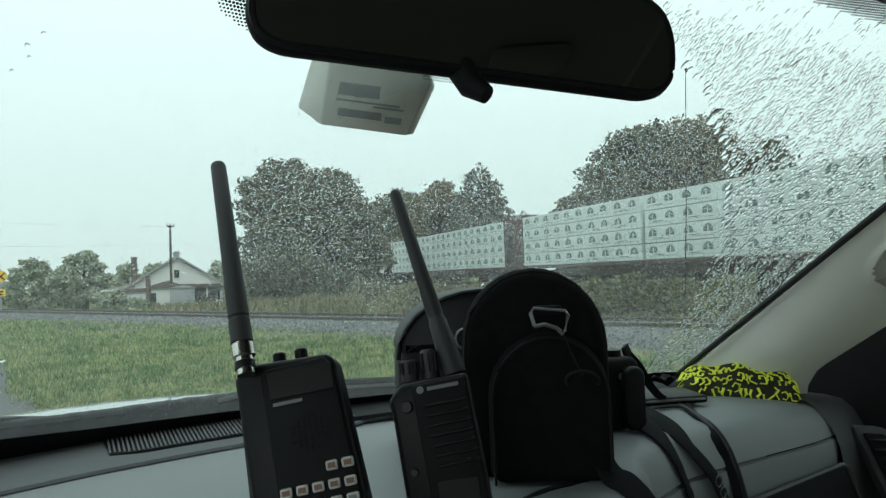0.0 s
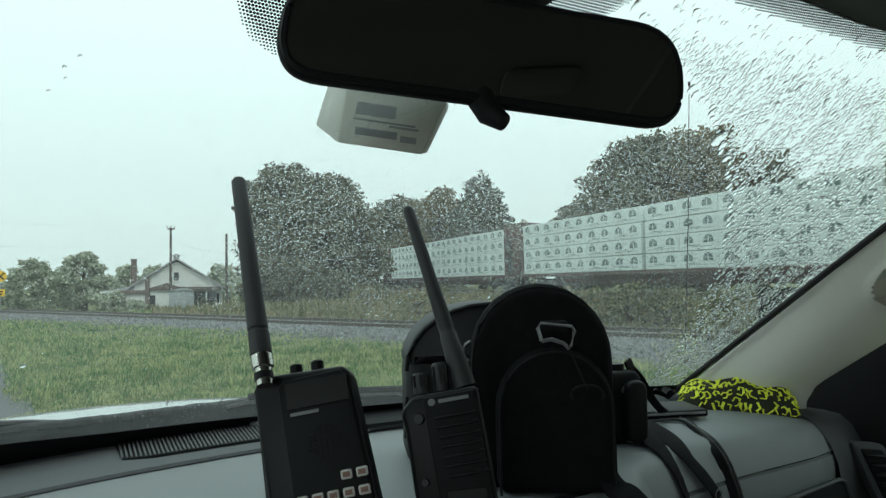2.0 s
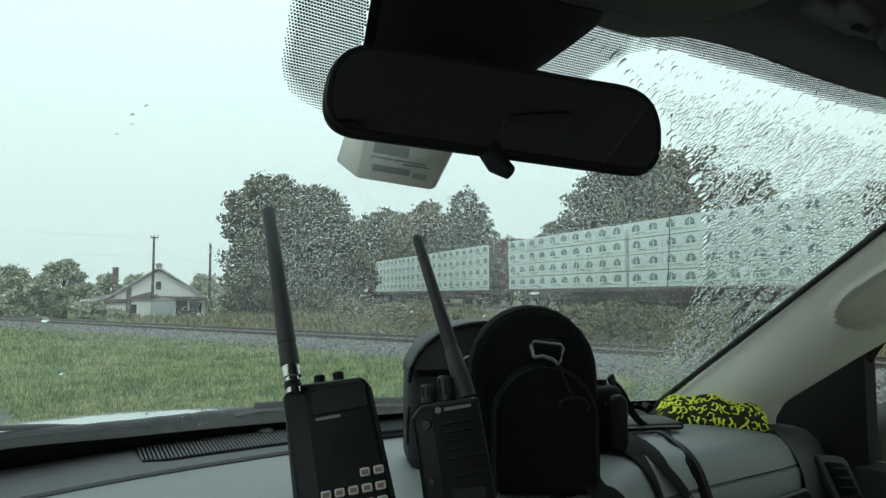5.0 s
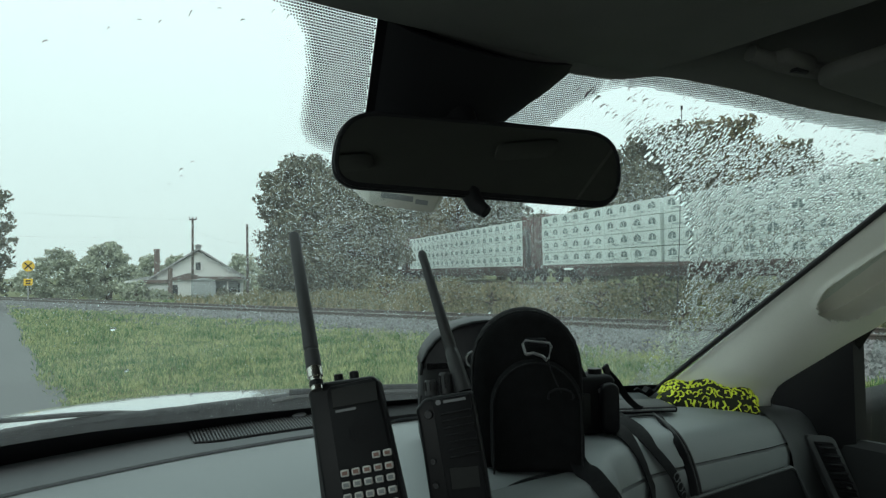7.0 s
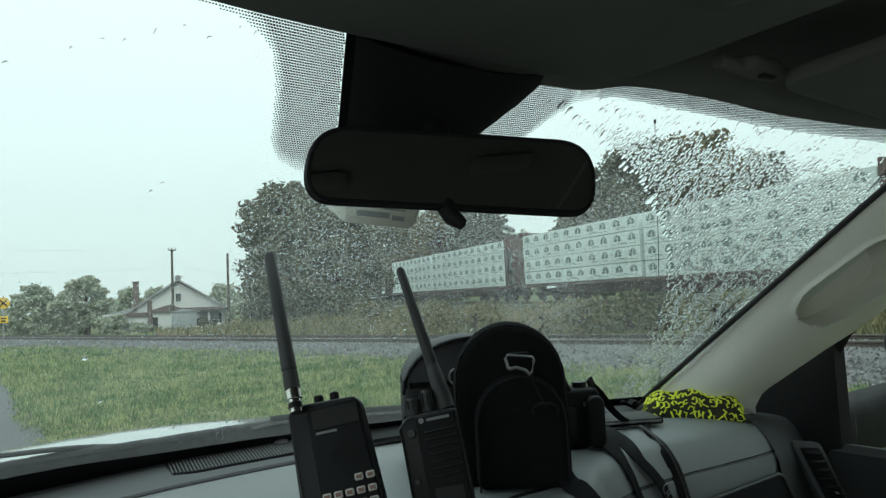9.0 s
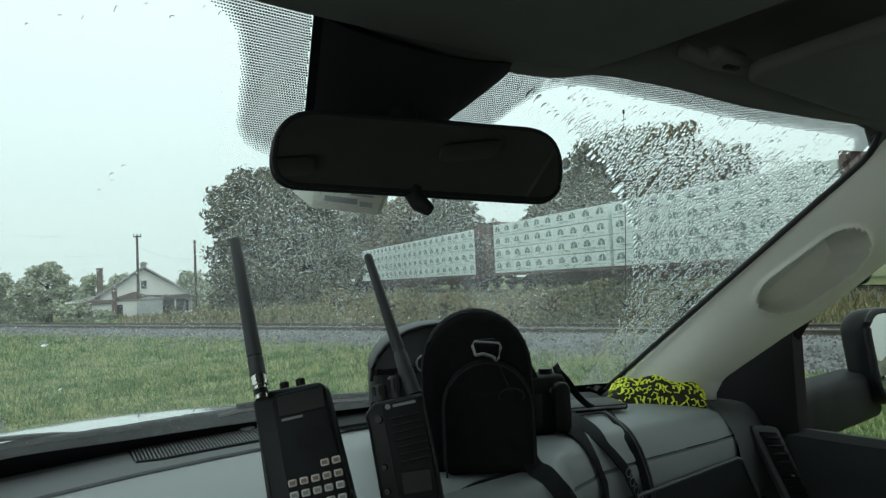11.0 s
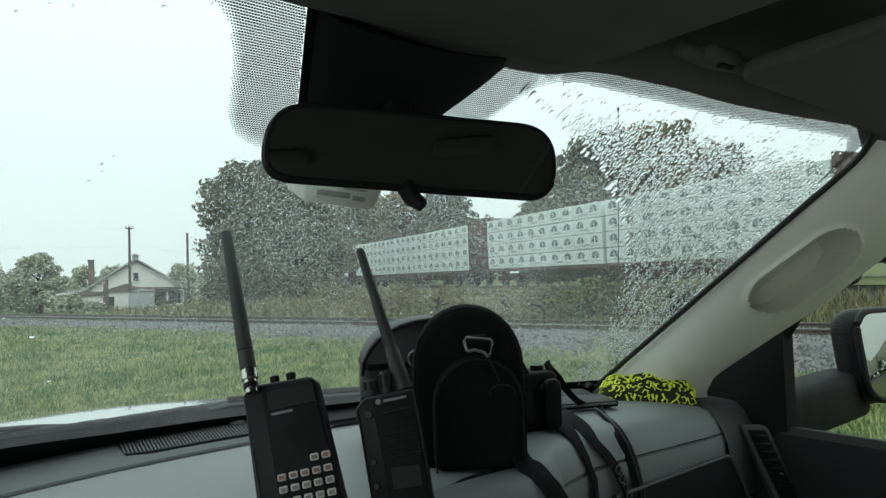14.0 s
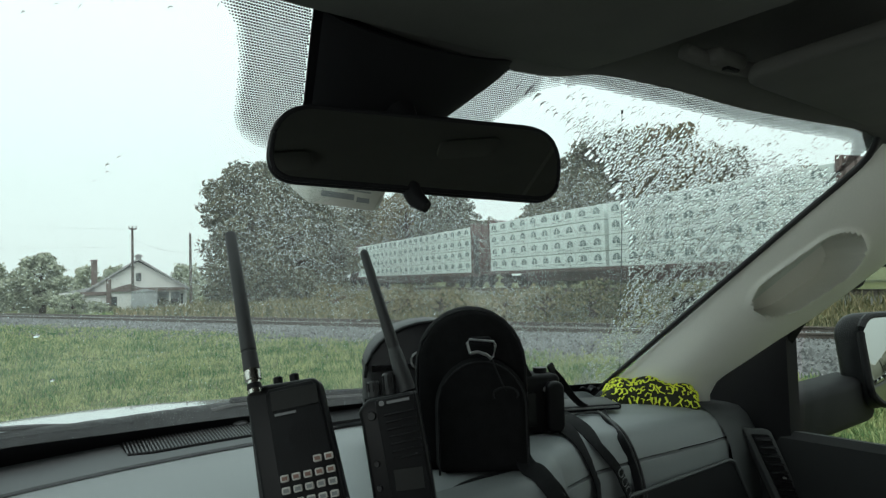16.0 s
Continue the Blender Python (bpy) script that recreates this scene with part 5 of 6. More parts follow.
def railway(name, az, dist, s0, s1, top, foot, label, heap=0.165):
    """A ballasted track: bank, sleepers and two rails."""
    ob = thing(name, label, "railway track", kind="structure")
    prof = [(-foot[0], foot[1]), (-1.9, top - 0.26), (-1.5, top - heap), (1.5, top - heap), (1.9, top - 0.26), (foot[0], foot[1])]
    rows = [[track_point(az, dist, s, a, z) for a, z in prof] for s in np.linspace(s0, s1, 80)]
    part("ballast_bank", strip_mesh(rows), M_BALLAST, ob)
    for g in (-0.7175, 0.7175):
        sec = [(-0.07, -0.172), (-0.07, -0.155), (-0.012, -0.13), (-0.012, -0.045), (-0.036, -0.03), (-0.036, -0.004), (-0.028, 0), (0.028, 0), (0.036, -0.004), (0.036, -0.03), (0.012, -0.045), (0.012, -0.13), (0.07, -0.155), (0.07, -0.172)]
        part("rail", strip_mesh([[track_point(az, dist, s, g + a, top + c) for a, c in sec] for s in np.linspace(s0, s1, 24)], True), M_RAIL, ob, "rusty steel rail")
    bm = bmesh.new()
    turn = Euler((0, 0, radians(-az))).to_matrix()
    k = s0
    while k < s1:
        bmesh.ops.create_cube(bm, size=1, matrix=Matrix.Translation(track_point(az, dist, k, 0, top - 0.250)) @ turn.to_4x4() @ Matrix.Diagonal((2.6, 0.23, 0.16, 1)))
        k += 0.55
    tagged(part("sleepers", bm, M_TIE, ob, "dark timber sleepers", smooth=False), kind="stuff")
    return ob


railway("railway_track_near", NEAR_AZ, NEAR_D, -25, 120, 0.34, (4.4, -0.02), "rusty rails on a bank of grey ballast", 0.105)
railway("railway_track_far", FAR_AZ, FAR_D, -45, 190, 0.70, (3.4, 0.05), "rails on a ballast bank below the freight train")

# loose ballast stones on the near face
rs = np.random.default_rng(3)
n = 52000
s, a = rs.uniform(-8, 45, n), rs.uniform(-4.3, 1.6, n)
zt = np.interp(a, [-4.4, -1.9, -1.5, 1.6], [-0.02, 0.09, 0.225, 0.225])
d = np.array([math.sin(radians(NEAR_AZ)), math.cos(radians(NEAR_AZ))])
r = np.array([d[1], -d[0]])
cx = EYE.x + r[0] * (NEAR_D + a) + d[0] * s
cy = EYE.y + r[1] * (NEAR_D + a) + d[1] * s
tet = np.array([(1, 0, -0.5), (-0.5, 0.87, -0.5), (-0.5, -0.87, -0.5), (0.1, 0.1, 0.9)])
sc = rs.uniform(0.025, 0.055, n)
ang = rs.uniform(0, 6.28, n)
rx = tet[None, :, 0] * np.cos(ang)[:, None] - tet[None, :, 1] * np.sin(ang)[:, None]
ry = tet[None, :, 0] * np.sin(ang)[:, None] + tet[None, :, 1] * np.cos(ang)[:, None]
v = np.stack([cx[:, None] + rx * sc[:, None], cy[:, None] + ry * sc[:, None], zt[:, None] + 0.01 + tet[None, :, 2] * sc[:, None] * rs.uniform(0.5, 1.0, (n, 1))], -1)
f = (np.arange(n)[:, None, None] * 4 + np.array([(0, 1, 3), (1, 2, 3), (2, 0, 3)])[None]).reshape(-1, 3)
tagged(raw("ballast_stones", v.reshape(-1, 3), f, M_STONE), "loose grey crushed ballast stones", "gravel", kind="stuff")


def blades(name, x, y, z, height, width, material, label, lean=0.6, seed=1):
    """Upright bent blades: one tapering quad strip each."""
    g = np.random.default_rng(seed)
    n = len(x)
    a = g.uniform(0, np.pi, n)
    wx, wy = np.cos(a) * width, np.sin(a) * width
    b = g.uniform(0, 2 * np.pi, n)
    ln = lean * height * g.uniform(0.1, 1.2, n)
    lx, ly = np.cos(b) * ln, np.sin(b) * ln
    p = np.zeros((n, 5, 3))
    p[:, 0], p[:, 1] = np.stack([x - wx, y - wy, z], 1), np.stack([x + wx, y + wy, z], 1)
    p[:, 2] = np.stack([x + wx * 0.8 + lx * 0.35, y + wy * 0.8 + ly * 0.35, z + height * 0.6], 1)
    p[:, 3] = np.stack([x - wx * 0.8 + lx * 0.35, y - wy * 0.8 + ly * 0.35, z + height * 0.6], 1)
    p[:, 4] = np.stack([x + lx, y + ly, z + height * g.uniform(0.85, 1.0, n)], 1)
    f = (np.arange(n)[:, None, None] * 5 + np.array([(0, 1, 2), (0, 2, 3), (3, 2, 4)])[None]).reshape(-1, 3)
    return tagged(raw(name, p.reshape(-1, 3), f, material), label, "grass", kind="stuff")


def scatter(n, az0, az1, r0, r1, seed):
    g = np.random.default_rng(seed)
    az = np.radians(g.uniform(az0, az1, n))
    r = np.exp(g.uniform(np.log(r0), np.log(r1), n))
    return EYE.x + r * np.sin(az), EYE.y + r * np.cos(az), r


rg = np.random.default_rng(9)
x, y, r = scatter(300000, -2, 76, 2.6, 42.0, 21)
near = (x - EYE.x) * math.cos(radians(NEAR_AZ)) - (y - EYE.y) * math.sin(radians(NEAR_AZ)) - NEAR_D
edge = 0.34 + 0.06 * np.sin(y * 0.9) + 0.06 * rg.standard_normal(len(x))
ahead = (x - EYE.x) * math.sin(radians(NEAR_AZ)) + (y - EYE.y) * math.cos(radians(NEAR_AZ))
ragged = np.interp(ahead, [0, 4.6, 11, 15, 24, 34], [-4.2, -3.8, -2.7, -2.2, -1.5, -1.1]) + 0.5 * patchy(x, y, 0.7)
keep = (near < ragged + 0.35 * rg.standard_normal(len(x))) & (x > edge) & ~((np.abs(x) < 1.2) & (y < 2.7))
x, y, r, near = x[keep], y[keep], r[keep], near[keep]
patch = patchy(x, y, 0.35) + 0.6 * patchy(x, y, 1.3)
h = (0.12 + 0.10 * patch).clip(0.04, 0.4) * rg.uniform(0.6, 1.3, len(x))
blades("meadow_grass", x, y, np.interp(near, [-4.4, -1.9, -1.5, -0.9], [-0.01, 0.07, 0.16, 0.16]), h * np.interp(near, [-3.5, -2.0], [1.0, 0.6]), 0.0024 + 0.00055 * r, M_BLADE, "rough wet verge grass with tan seed heads", seed=2)
x, y, r = scatter(70000, 12, 80, 14.0, 110.0, 23)
near = (x - EYE.x) * math.cos(radians(NEAR_AZ)) - (y - EYE.y) * math.sin(radians(NEAR_AZ)) - NEAR_D
far = (x - EYE.x) * math.cos(radians(FAR_AZ)) - (y - EYE.y) * math.sin(radians(FAR_AZ)) - FAR_D
keep = (near > 2.2) & (far < -2.3) & ((near > 3) | (rg.random(len(x)) < 0.4))
x, y, r = x[keep], y[keep], r[keep]
patch = patchy(x, y, 0.25) + 0.5 * patchy(x, y, 0.9)
h = (0.42 + 0.45 * patch).clip(0.12, 1.15) * rg.uniform(0.6, 1.25, len(x))
z = np.array([land_z(a, b) for a, b in zip(x, y)])
blades("tall_weeds", x, y, z - 0.02, h, 0.008 + 0.0007 * r, M_WEED, "tall tan and green weeds between the tracks", seed=4)
x, y, r = scatter(9000, 2, 20, 44, 75, 29)
near = (x - EYE.x) * math.cos(radians(NEAR_AZ)) - (y - EYE.y) * math.sin(radians(NEAR_AZ)) - NEAR_D
keep = (near > 2.4) & (x > 1.0)
x, y, r = x[keep], y[keep], r[keep]
blades("yard_grass", x, y, np.array([land_z(a, b) for a, b in zip(x, y)]) - 0.02, rg.uniform(0.15, 0.45, len(x)), 0.02 + 0 * x, M_BLADE, "uneven grass before the house", seed=6)


# ---- trees ----
def tree(at, height, width, leafage, label, n=6000, lobes=14, trunk=0.14, seed=1, kind="round", leaf=0.20, skirt=0.12, name="tree"):
    """A tapered trunk, limbs and a crown of small leaf clumps with gaps."""
    g = np.random.default_rng(seed)
    ob = thing(name, label, "tree")
    at = Vector(at)
    tr = width * 0.03 + 0.08
    part("trunk", tube([at + Vector((0, 0, -0.2)), at + Vector((0.02 * width, 0, height * 0.25)), at + Vector((-0.01 * width, 0, height * 0.55)), at + Vector((0, 0, height * 0.85))], [tr * 1.3, tr, tr * 0.6, tr * 0.15], 8), M_BARK, ob, "brown tapered trunk")
    cents, rads, limbs_to = [], [], []
    if kind == "spruce":
        for k in range(lobes * 5):
            t = (k + 0.5) / (lobes * 5)
            rad = width * 0.5 * ((1 - t) ** 0.75 + 0.06) * g.uniform(0.75, 1.15)
            a = k * 2.4 + g.uniform(-0.4, 0.4)
            cents.append((math.cos(a) * rad * 0.66, math.sin(a) * rad * 0.66, height * (skirt + (1 - skirt) * t * 0.97) - 0.04 * height * rad / width))
            rads.append((rad * 0.42, rad * 0.42, height * 0.03 + rad * 0.12))
        limbs_to = cents[::4]
    else:
        for k in range(lobes):
            t = (k + 0.5) / lobes
            zz = skirt + (0.88 - skirt) * t ** 0.85 + g.uniform(-0.04, 0.05)
            prof = math.sin(math.pi * min(1.0, 0.24 + 0.74 * t)) ** 0.55
            a = k * 2.399 + g.uniform(-0.5, 0.5)
            reach = width * 0.5 * prof * g.uniform(0.35, 0.80)
            hub = (math.cos(a) * reach, math.sin(a) * reach, zz * height)
            limbs_to.append(hub)
            for m_ in range(6):
                q = width * g.uniform(0.055, 0.125)
                off = g.normal(0, 0.07 * width, 3).clip(-0.13 * width, 0.13 * width)
                cents.append((hub[0] + off[0], hub[1] + off[1], min(height * 0.97, hub[2] + off[2] * 0.9)))
                rads.append((q, q, q * g.uniform(0.6, 0.95)))
        for m_ in range(lobes * 3):
            zf, a = g.uniform(-1, 1), g.uniform(0, 2 * math.pi)
            rf = math.sqrt(1 - zf * zf) ** 0.8 * g.uniform(0.72, 0.98)
            mid, up = (skirt + 0.93) / 2, (0.93 - skirt) / 2
            q = width * g.uniform(0.05, 0.10)
            cents.append((0.43 * width * rf * math.cos(a), 0.43 * width * rf * math.sin(a), height * (mid + up * 0.94 * zf)))
            rads.append((q, q, q * 0.8))
        for m_ in range(5):
            cents.append((g.normal(0, 0.07 * width), g.normal(0, 0.07 * width), height * g.uniform(0.86, 0.97)))
            rads.append((width * 0.09, width * 0.09, height * 0.04))
    cents, rads = np.array(cents), np.array(rads)
    limb = bmesh.new()
    for c in limbs_to:
        b = at + Vector((0, 0, max(0.15, c[2] / height - 0.18) * height))
        join(limb, tube([b, b.lerp(at + Vector(c), 0.5) + Vector((0, 0, 0.03 * height)), at + Vector(c)], [tr * 0.45, tr * 0.25, tr * 0.08], 5))
    part("limbs", limb, M_BARK, ob)
    wgt = rads[:, 0] ** 2
    pick = g.choice(len(cents), n, p=wgt / wgt.sum())
    dirs = g.standard_normal((n, 3))
    dirs /= np.linalg.norm(dirs, axis=1)[:, None]
    rad = g.uniform(0.25, 1.1, n) ** 0.6
    c = cents[pick] + dirs * rads[pick] * rad[:, None] + g.normal(0, leaf * 0.6, (n, 3))
    c[:, 2] = c[:, 2].clip(0.03 * height, None)
    c += np.array(at)
    u = g.standard_normal((n, 3))
    u /= np.linalg.norm(u, axis=1)[:, None]
    w = np.cross(u, g.standard_normal((n, 3)))
    w /= np.linalg.norm(w, axis=1)[:, None]
    sz = leaf * g.uniform(0.5, 1.3, n)[:, None]
    v = np.stack([c - u * sz, c + w * sz * 0.55, c + u * sz, c - w * sz * 0.55], 1)
    raw("crown", v.reshape(-1, 3), np.arange(n * 4).reshape(n, 4), leafage, ob, "crown of small leaves with gaps")
    return ob


BIG = "large full leafed tree beside the railway, dull green"
tree(spot(22.0, 55, -0.5), 11.7, 8.6, M_LEAF, BIG, 26000, 22, seed=3, skirt=0.04)
tree(spot(25.9, 56, -0.4), 11.2, 9.6, M_LEAF, BIG, 28000, 22, seed=4, skirt=0.03)
tree(spot(28.4, 58, -0.3), 7.0, 5.0, M_LEAF, "small leafy tree crowding a larger one", 4500, 10, seed=5, skirt=0.05)
tree(spot(23.5, 54, -0.5), 4.4, 6.0, M_LEAF, "low bush at the foot of a large tree", 5000, 10, seed=15, skirt=0.03, name="bush")
tree(spot(31.9, 92, 0.2), 13.0, 13.0, M_LEAF, "broad tree with turning leaves behind the train", 18000, 16, seed=6, leaf=0.26, skirt=0.03)
tree(spot(35.2, 90, 0.2), 13.6, 13.0, M_LEAF_RUST, "broad tree with turning leaves behind the train", 18000, 16, seed=7, leaf=0.26, skirt=0.03)
tree(spot(38.8, 84, 0.2), 15.2, 14.5, M_NEEDLE, "dark pointed spruce behind the train", 20000, 12, seed=8, kind="spruce", leaf=0.26)
tree(spot(42.3, 140, 0), 13.8, 8.0, M_LEAF, "far tree beyond the railway", 2500, 10, seed=9, leaf=0.4)
tree(spot(47.2, 52, 0.3), 7.2, 5.4, M_LEAF, "smaller tree beside a large one", 9000, 12, seed=10, skirt=0.06)
tree(spot(51.6, 52, 0.3), 12.0, 10.0, M_LEAF, "large dark green tree behind the train", 30000, 22, seed=11, skirt=0.06)
tree(spot(56.4, 53, 0.3), 12.0, 10.4, M_LEAF_RUST, "large tree with browning leaves behind the train", 30000, 22, seed=12, skirt=0.06)
tree(spot(60.8, 54, 0.3), 9.6, 10.0, M_LEAF, "leafy tree behind the train", 14000, 14, seed=13, skirt=0.06)
tree(spot(66.5, 56, 0.3), 8.6, 8.4, M_LEAF_RUST, "leafy tree behind the train", 12000, 14, seed=14, skirt=0.06)
tree(spot(73.5, 56, 0.3), 8.6, 8.0, M_LEAF, "leafy tree behind the train", 6000, 14, seed=16, skirt=0.06)
tree(spot(81.0, 56, 0.3), 8.6, 9.0, M_LEAF, "leafy tree behind the train", 6000, 14, seed=17, skirt=0.06)
tree(spot(90.0, 56, 0.3), 8.6, 9.0, M_LEAF, "leafy tree behind the train", 5000, 14, seed=18, skirt=0.06)
tree(spot(-1.2, 72, -0.4), 11.5, 7.4, M_LEAF, "dark leafy tree at the roadside", 9000, 16, seed=19, skirt=0.10)
tree(spot(4.0, 95, -1.0), 6.0, 6.4, M_LEAF_HAZED, "round low tree by the road", 9000, 12, seed=20, skirt=0.0)
tree(spot(7.3, 82, -1.0), 6.2, 6.6, M_LEAF_HAZED, "round low tree near the house", 11000, 12, seed=21, skirt=0.0)
tree(spot(5.6, 100, -1.0), 3.6, 5.0, M_LEAF_HAZED, "low hedge of bushes", 3000, 10, seed=22, skirt=0.02, name="bush")
tree(spot(2.2, 118, -1.0), 3.4, 6.0, M_LEAF_HAZED, "low hedge of bushes", 3000, 10, seed=23, skirt=0.02, name="bush")
tree(spot(9.3, 64, -1.0), 2.1, 3.0, M_LEAF_HAZED, "low bush beside the house", 1800, 8, seed=34, leaf=0.13, skirt=0.02, name="bush")
tree(spot(11.0, 62, -1.0), 1.3, 2.2, M_LEAF_HAZED, "low bush beside the house", 1200, 8, seed=35, leaf=0.13, skirt=0.02, name="bush")
tree(spot(8.9, 95, -1.0), 4.0, 4.0, M_LEAF_HAZED, "low bush beside the house", 2500, 10, seed=24, skirt=0.02, name="bush")
tree(spot(10.2, 120, -1.0), 6.0, 5.0, M_LEAF_HAZED, "tree behind the house", 3000, 10, seed=25, leaf=0.3)
tree(spot(12.2, 130, -1.0), 6.2, 5.5, M_LEAF_HAZED, "tree behind the house", 3000, 10, seed=26, leaf=0.3)
tree(spot(17.0, 100, -1.0), 5.4, 5.4, M_LEAF_HAZED, "reddish tree behind the house", 4000, 10, seed=27, leaf=0.26)
tree(spot(19.4, 105, -1.0), 4.2, 5.0, M_LEAF_HAZED, "tree beyond the yard", 3000, 10, seed=28, leaf=0.26)

# ---- house, shed, poles, sign ----
hz = -0.98
house = thing("house", "white gabled bungalow with a grey shingle roof", "house", Matrix.Translation(spot(13.75, 66, hz)) @ Matrix.Rotation(radians(-14), 4, "Z") @ Matrix.Diagonal((1.0, 1.0, 1.06, 1)))


def hpart(name, bm, material, label="", smooth=False, parent=None):
    return part(name, bm, material, parent or house, label, smooth)


hpart("wall", prism([(-4.0, 0), (4.0, 0), (4.0, 2.2), (0, 4.45), (-4.0, 2.2)], 9.0), M_WHITE_WALL, "white sided gable wall")
for s in (-1, 1):
    hpart("roof", prism([(s * 4.5, 1.86), (s * 4.5, 2.0), (0, 4.76), (0, 4.60)], 9.8, Matrix.Translation((0, -0.4, 0))), M_ROOF, "grey shingle roof slope")
hpart("ridge_vent", box(0.5, 0.5, 0.28, (0, 0.3, 4.80), 0.03), M_ROOF, "small ridge cupola")
hpart("ridge_cap", prism([(-0.42, 0), (0.42, 0), (0, 0.20)], 0.7, Matrix.Translation((0, -0.05, 4.92))), M_ROOF)
for x, z, w, h in ((0.0, 3.15, 0.45, 0.7), (2.9, 1.15, 0.55, 0.9), (-2.9, 1.3, 0.6, 1.0), (3.55, 1.2, 0.3, 0.9)):
    win = hpart("window", box(w, 0.08, h, (x, -0.01, z)), M_WINDOW, "dark window")
    for a, b, c, e in ((w + 0.12, 0.07, 0, h / 2 + 0.03), (w + 0.12, 0.07, 0, -h / 2 - 0.03), (0.07, h, w / 2 + 0.03, 0), (0.07, h, -w / 2 - 0.03, 0)):
        hpart("frame", box(a, 0.12, b, (x + c, -0.02, z + e)), M_WHITE_WALL, parent=win)
hpart("porch_wall", box(2.3, 2.6, 2.0, (-1.2, -1.2, 1.0)), M_WHITE_WALL, "white front porch room")
hpart("front_block", box(2.0, 2.0, 1.75, (-3.35, -0.95, 0.87)), M_WHITE_WALL, "low white front room")
hpart("front_roof", box(2.3, 2.3, 0.30, (-3.35, -1.0, 1.88), 0.03), M_BRICK, "dark lean-to roof")
hpart("porch_roof", prism([(-2.2, 0), (4.3, 0), (4.0, 0.22), (0.6, 0.28), (-0.3, 0.62), (-1.6, 0.26)], 2.8, Matrix.Translation((-0.4, -2.7, 1.98))), M_BRICK, "dark porch roof")
# grey sheet on the white wall: the porch's shade as colour
hpart("porch_shade", box(2.6, 0.08, 1.5, (2.2, -0.06, 1.05)), M_SHED, "grey sheet painting shade on the porch back wall")
hpart("porch_window", box(0.45, 0.08, 1.0, (-1.9, -2.5, 1.1)), M_WINDOW)
for x in (1.2, 2.5):
    hpart("porch_post", box(0.12, 0.12, 2.0, (x, -2.5, 1.0)), M_WHITE_WALL)
hpart("wing", box(2.2, 3.6, 1.9, (-4.8, 1.9, 0.95)), M_WHITE_WALL, "low white side porch")
# dark sheet on the solid wall paints the shade inside the side porch
hpart("wing_opening_shade", box(1.1, 0.06, 1.5, (-4.9, 0.08, 0.85)), M_BRICK, "dark sheet painting the open porch's shade")
hpart("wing_roof", prism([(-1.4, 0), (1.3, 0), (1.3, 0.55), (-1.1, 0.14)], 4.2, Matrix.Translation((-4.8, -0.1, 1.9))), M_ROOF)
hpart("wing_fascia", box(2.7, 0.08, 0.14, (-4.85, -0.13, 1.92)), M_WHITE_WALL)
ch = hpart("chimney", box(0.46, 0.5, 4.6, (-3.55, 0.4, 2.3), 0.02), M_BRICK, "brown brick chimney")
hpart("chimney_cap", box(0.56, 0.6, 0.12, (-3.55, 0.4, 4.62), 0.02), M_BRICK, parent=ch)
hpart("vent_pipe", tube([(-2.3, -2.6, 0), (-2.3, -2.6, 3.0)], 0.2, 8), M_BRICK, "dark flue pipe")
shed = thing("shed", "plain grey metal shed in the yard", "shed", Matrix.Translation(spot(14.15, 60, -0.9)) @ Matrix.Rotation(radians(-14), 4, "Z"))
part("wall", box(1.9, 1.8, 2.0, (0, 0, 1.0), 0.02), M_SHED, shed)
part("roof", prism([(-1.05, 0), (1.05, 0), (0, 0.22)], 2.0, Matrix.Translation((0, -1.0, 2.0))), M_SHED, shed)
part("door", box(0.8, 0.04, 1.6, (0.1, -0.91, 0.85), 0.01), M_SHED, shed)
for az, dist, h, w, sd in ((12.0, 61, 0.9, 1.4, 41), (15.6, 62, 1.3, 1.6, 42), (16.3, 63, 0.9, 1.6, 43), (13.1, 60, 0.6, 1.0, 44), (17.4, 62, 0.8, 1.5, 45)):
    tree(spot(az, dist, -0.95), h, w, M_LEAF, "low garden shrub before the house", 500, 7, seed=sd, leaf=0.12, skirt=0.02, name="shrub")
for az, dist, h, w, sd in ((33, 27, 1.2, 2.6, 51), (38, 24, 1.0, 2.2, 52), (43.5, 21.5, 1.0, 2.0, 53), (47, 20.5, 1.15, 2.4, 54), (50.5, 20, 1.3, 2.4, 55), (53.5, 19.5, 1.2, 2.2, 56), (58, 19, 1.1, 2.4, 57), (29, 33, 1.3, 3.0, 58), (35, 31, 1.2, 2.6, 59)):
    p_ = spot(az, dist)
    tree((p_.x, p_.y, land_z(p_.x, p_.y) - 0.05), h, w, M_WEED, "tan and green scrub beside the tracks", 1400, 8, seed=sd, leaf=0.07, skirt=0.02, name="scrub")
drive = thing("driveway", "pale concrete drive beside the house", "driveway", kind="structure")
part("slab", strip_mesh([[spot(a, 62 + b, -0.93) for b in (0, 8)] for a in np.linspace(16.2, 18.6, 6)]), M_SHED, drive)

car = thing("parked_car", "small white parked car in the yard", "car", Matrix.Translation(spot(15.9, 64.5, -0.96)) @ Matrix.Rotation(radians(-30), 4, "Z"))
part("body", box(4.0, 1.6, 0.55, (0, 0, 0.55), 0.15, 3), M_WHITE_WALL, car)
part("cabin", box(2.0, 1.45, 0.55, (-0.1, 0, 1.05), 0.2, 3), M_WINDOW, car, "dark glazed cabin")
for x in (-1.25, 1.25):
    for y in (-0.72, 0.72):
        part("wheel", tube([(x, y - 0.1, 0.3), (x, y + 0.1, 0.3)], 0.3, 14), M_CAR_DARK, car)


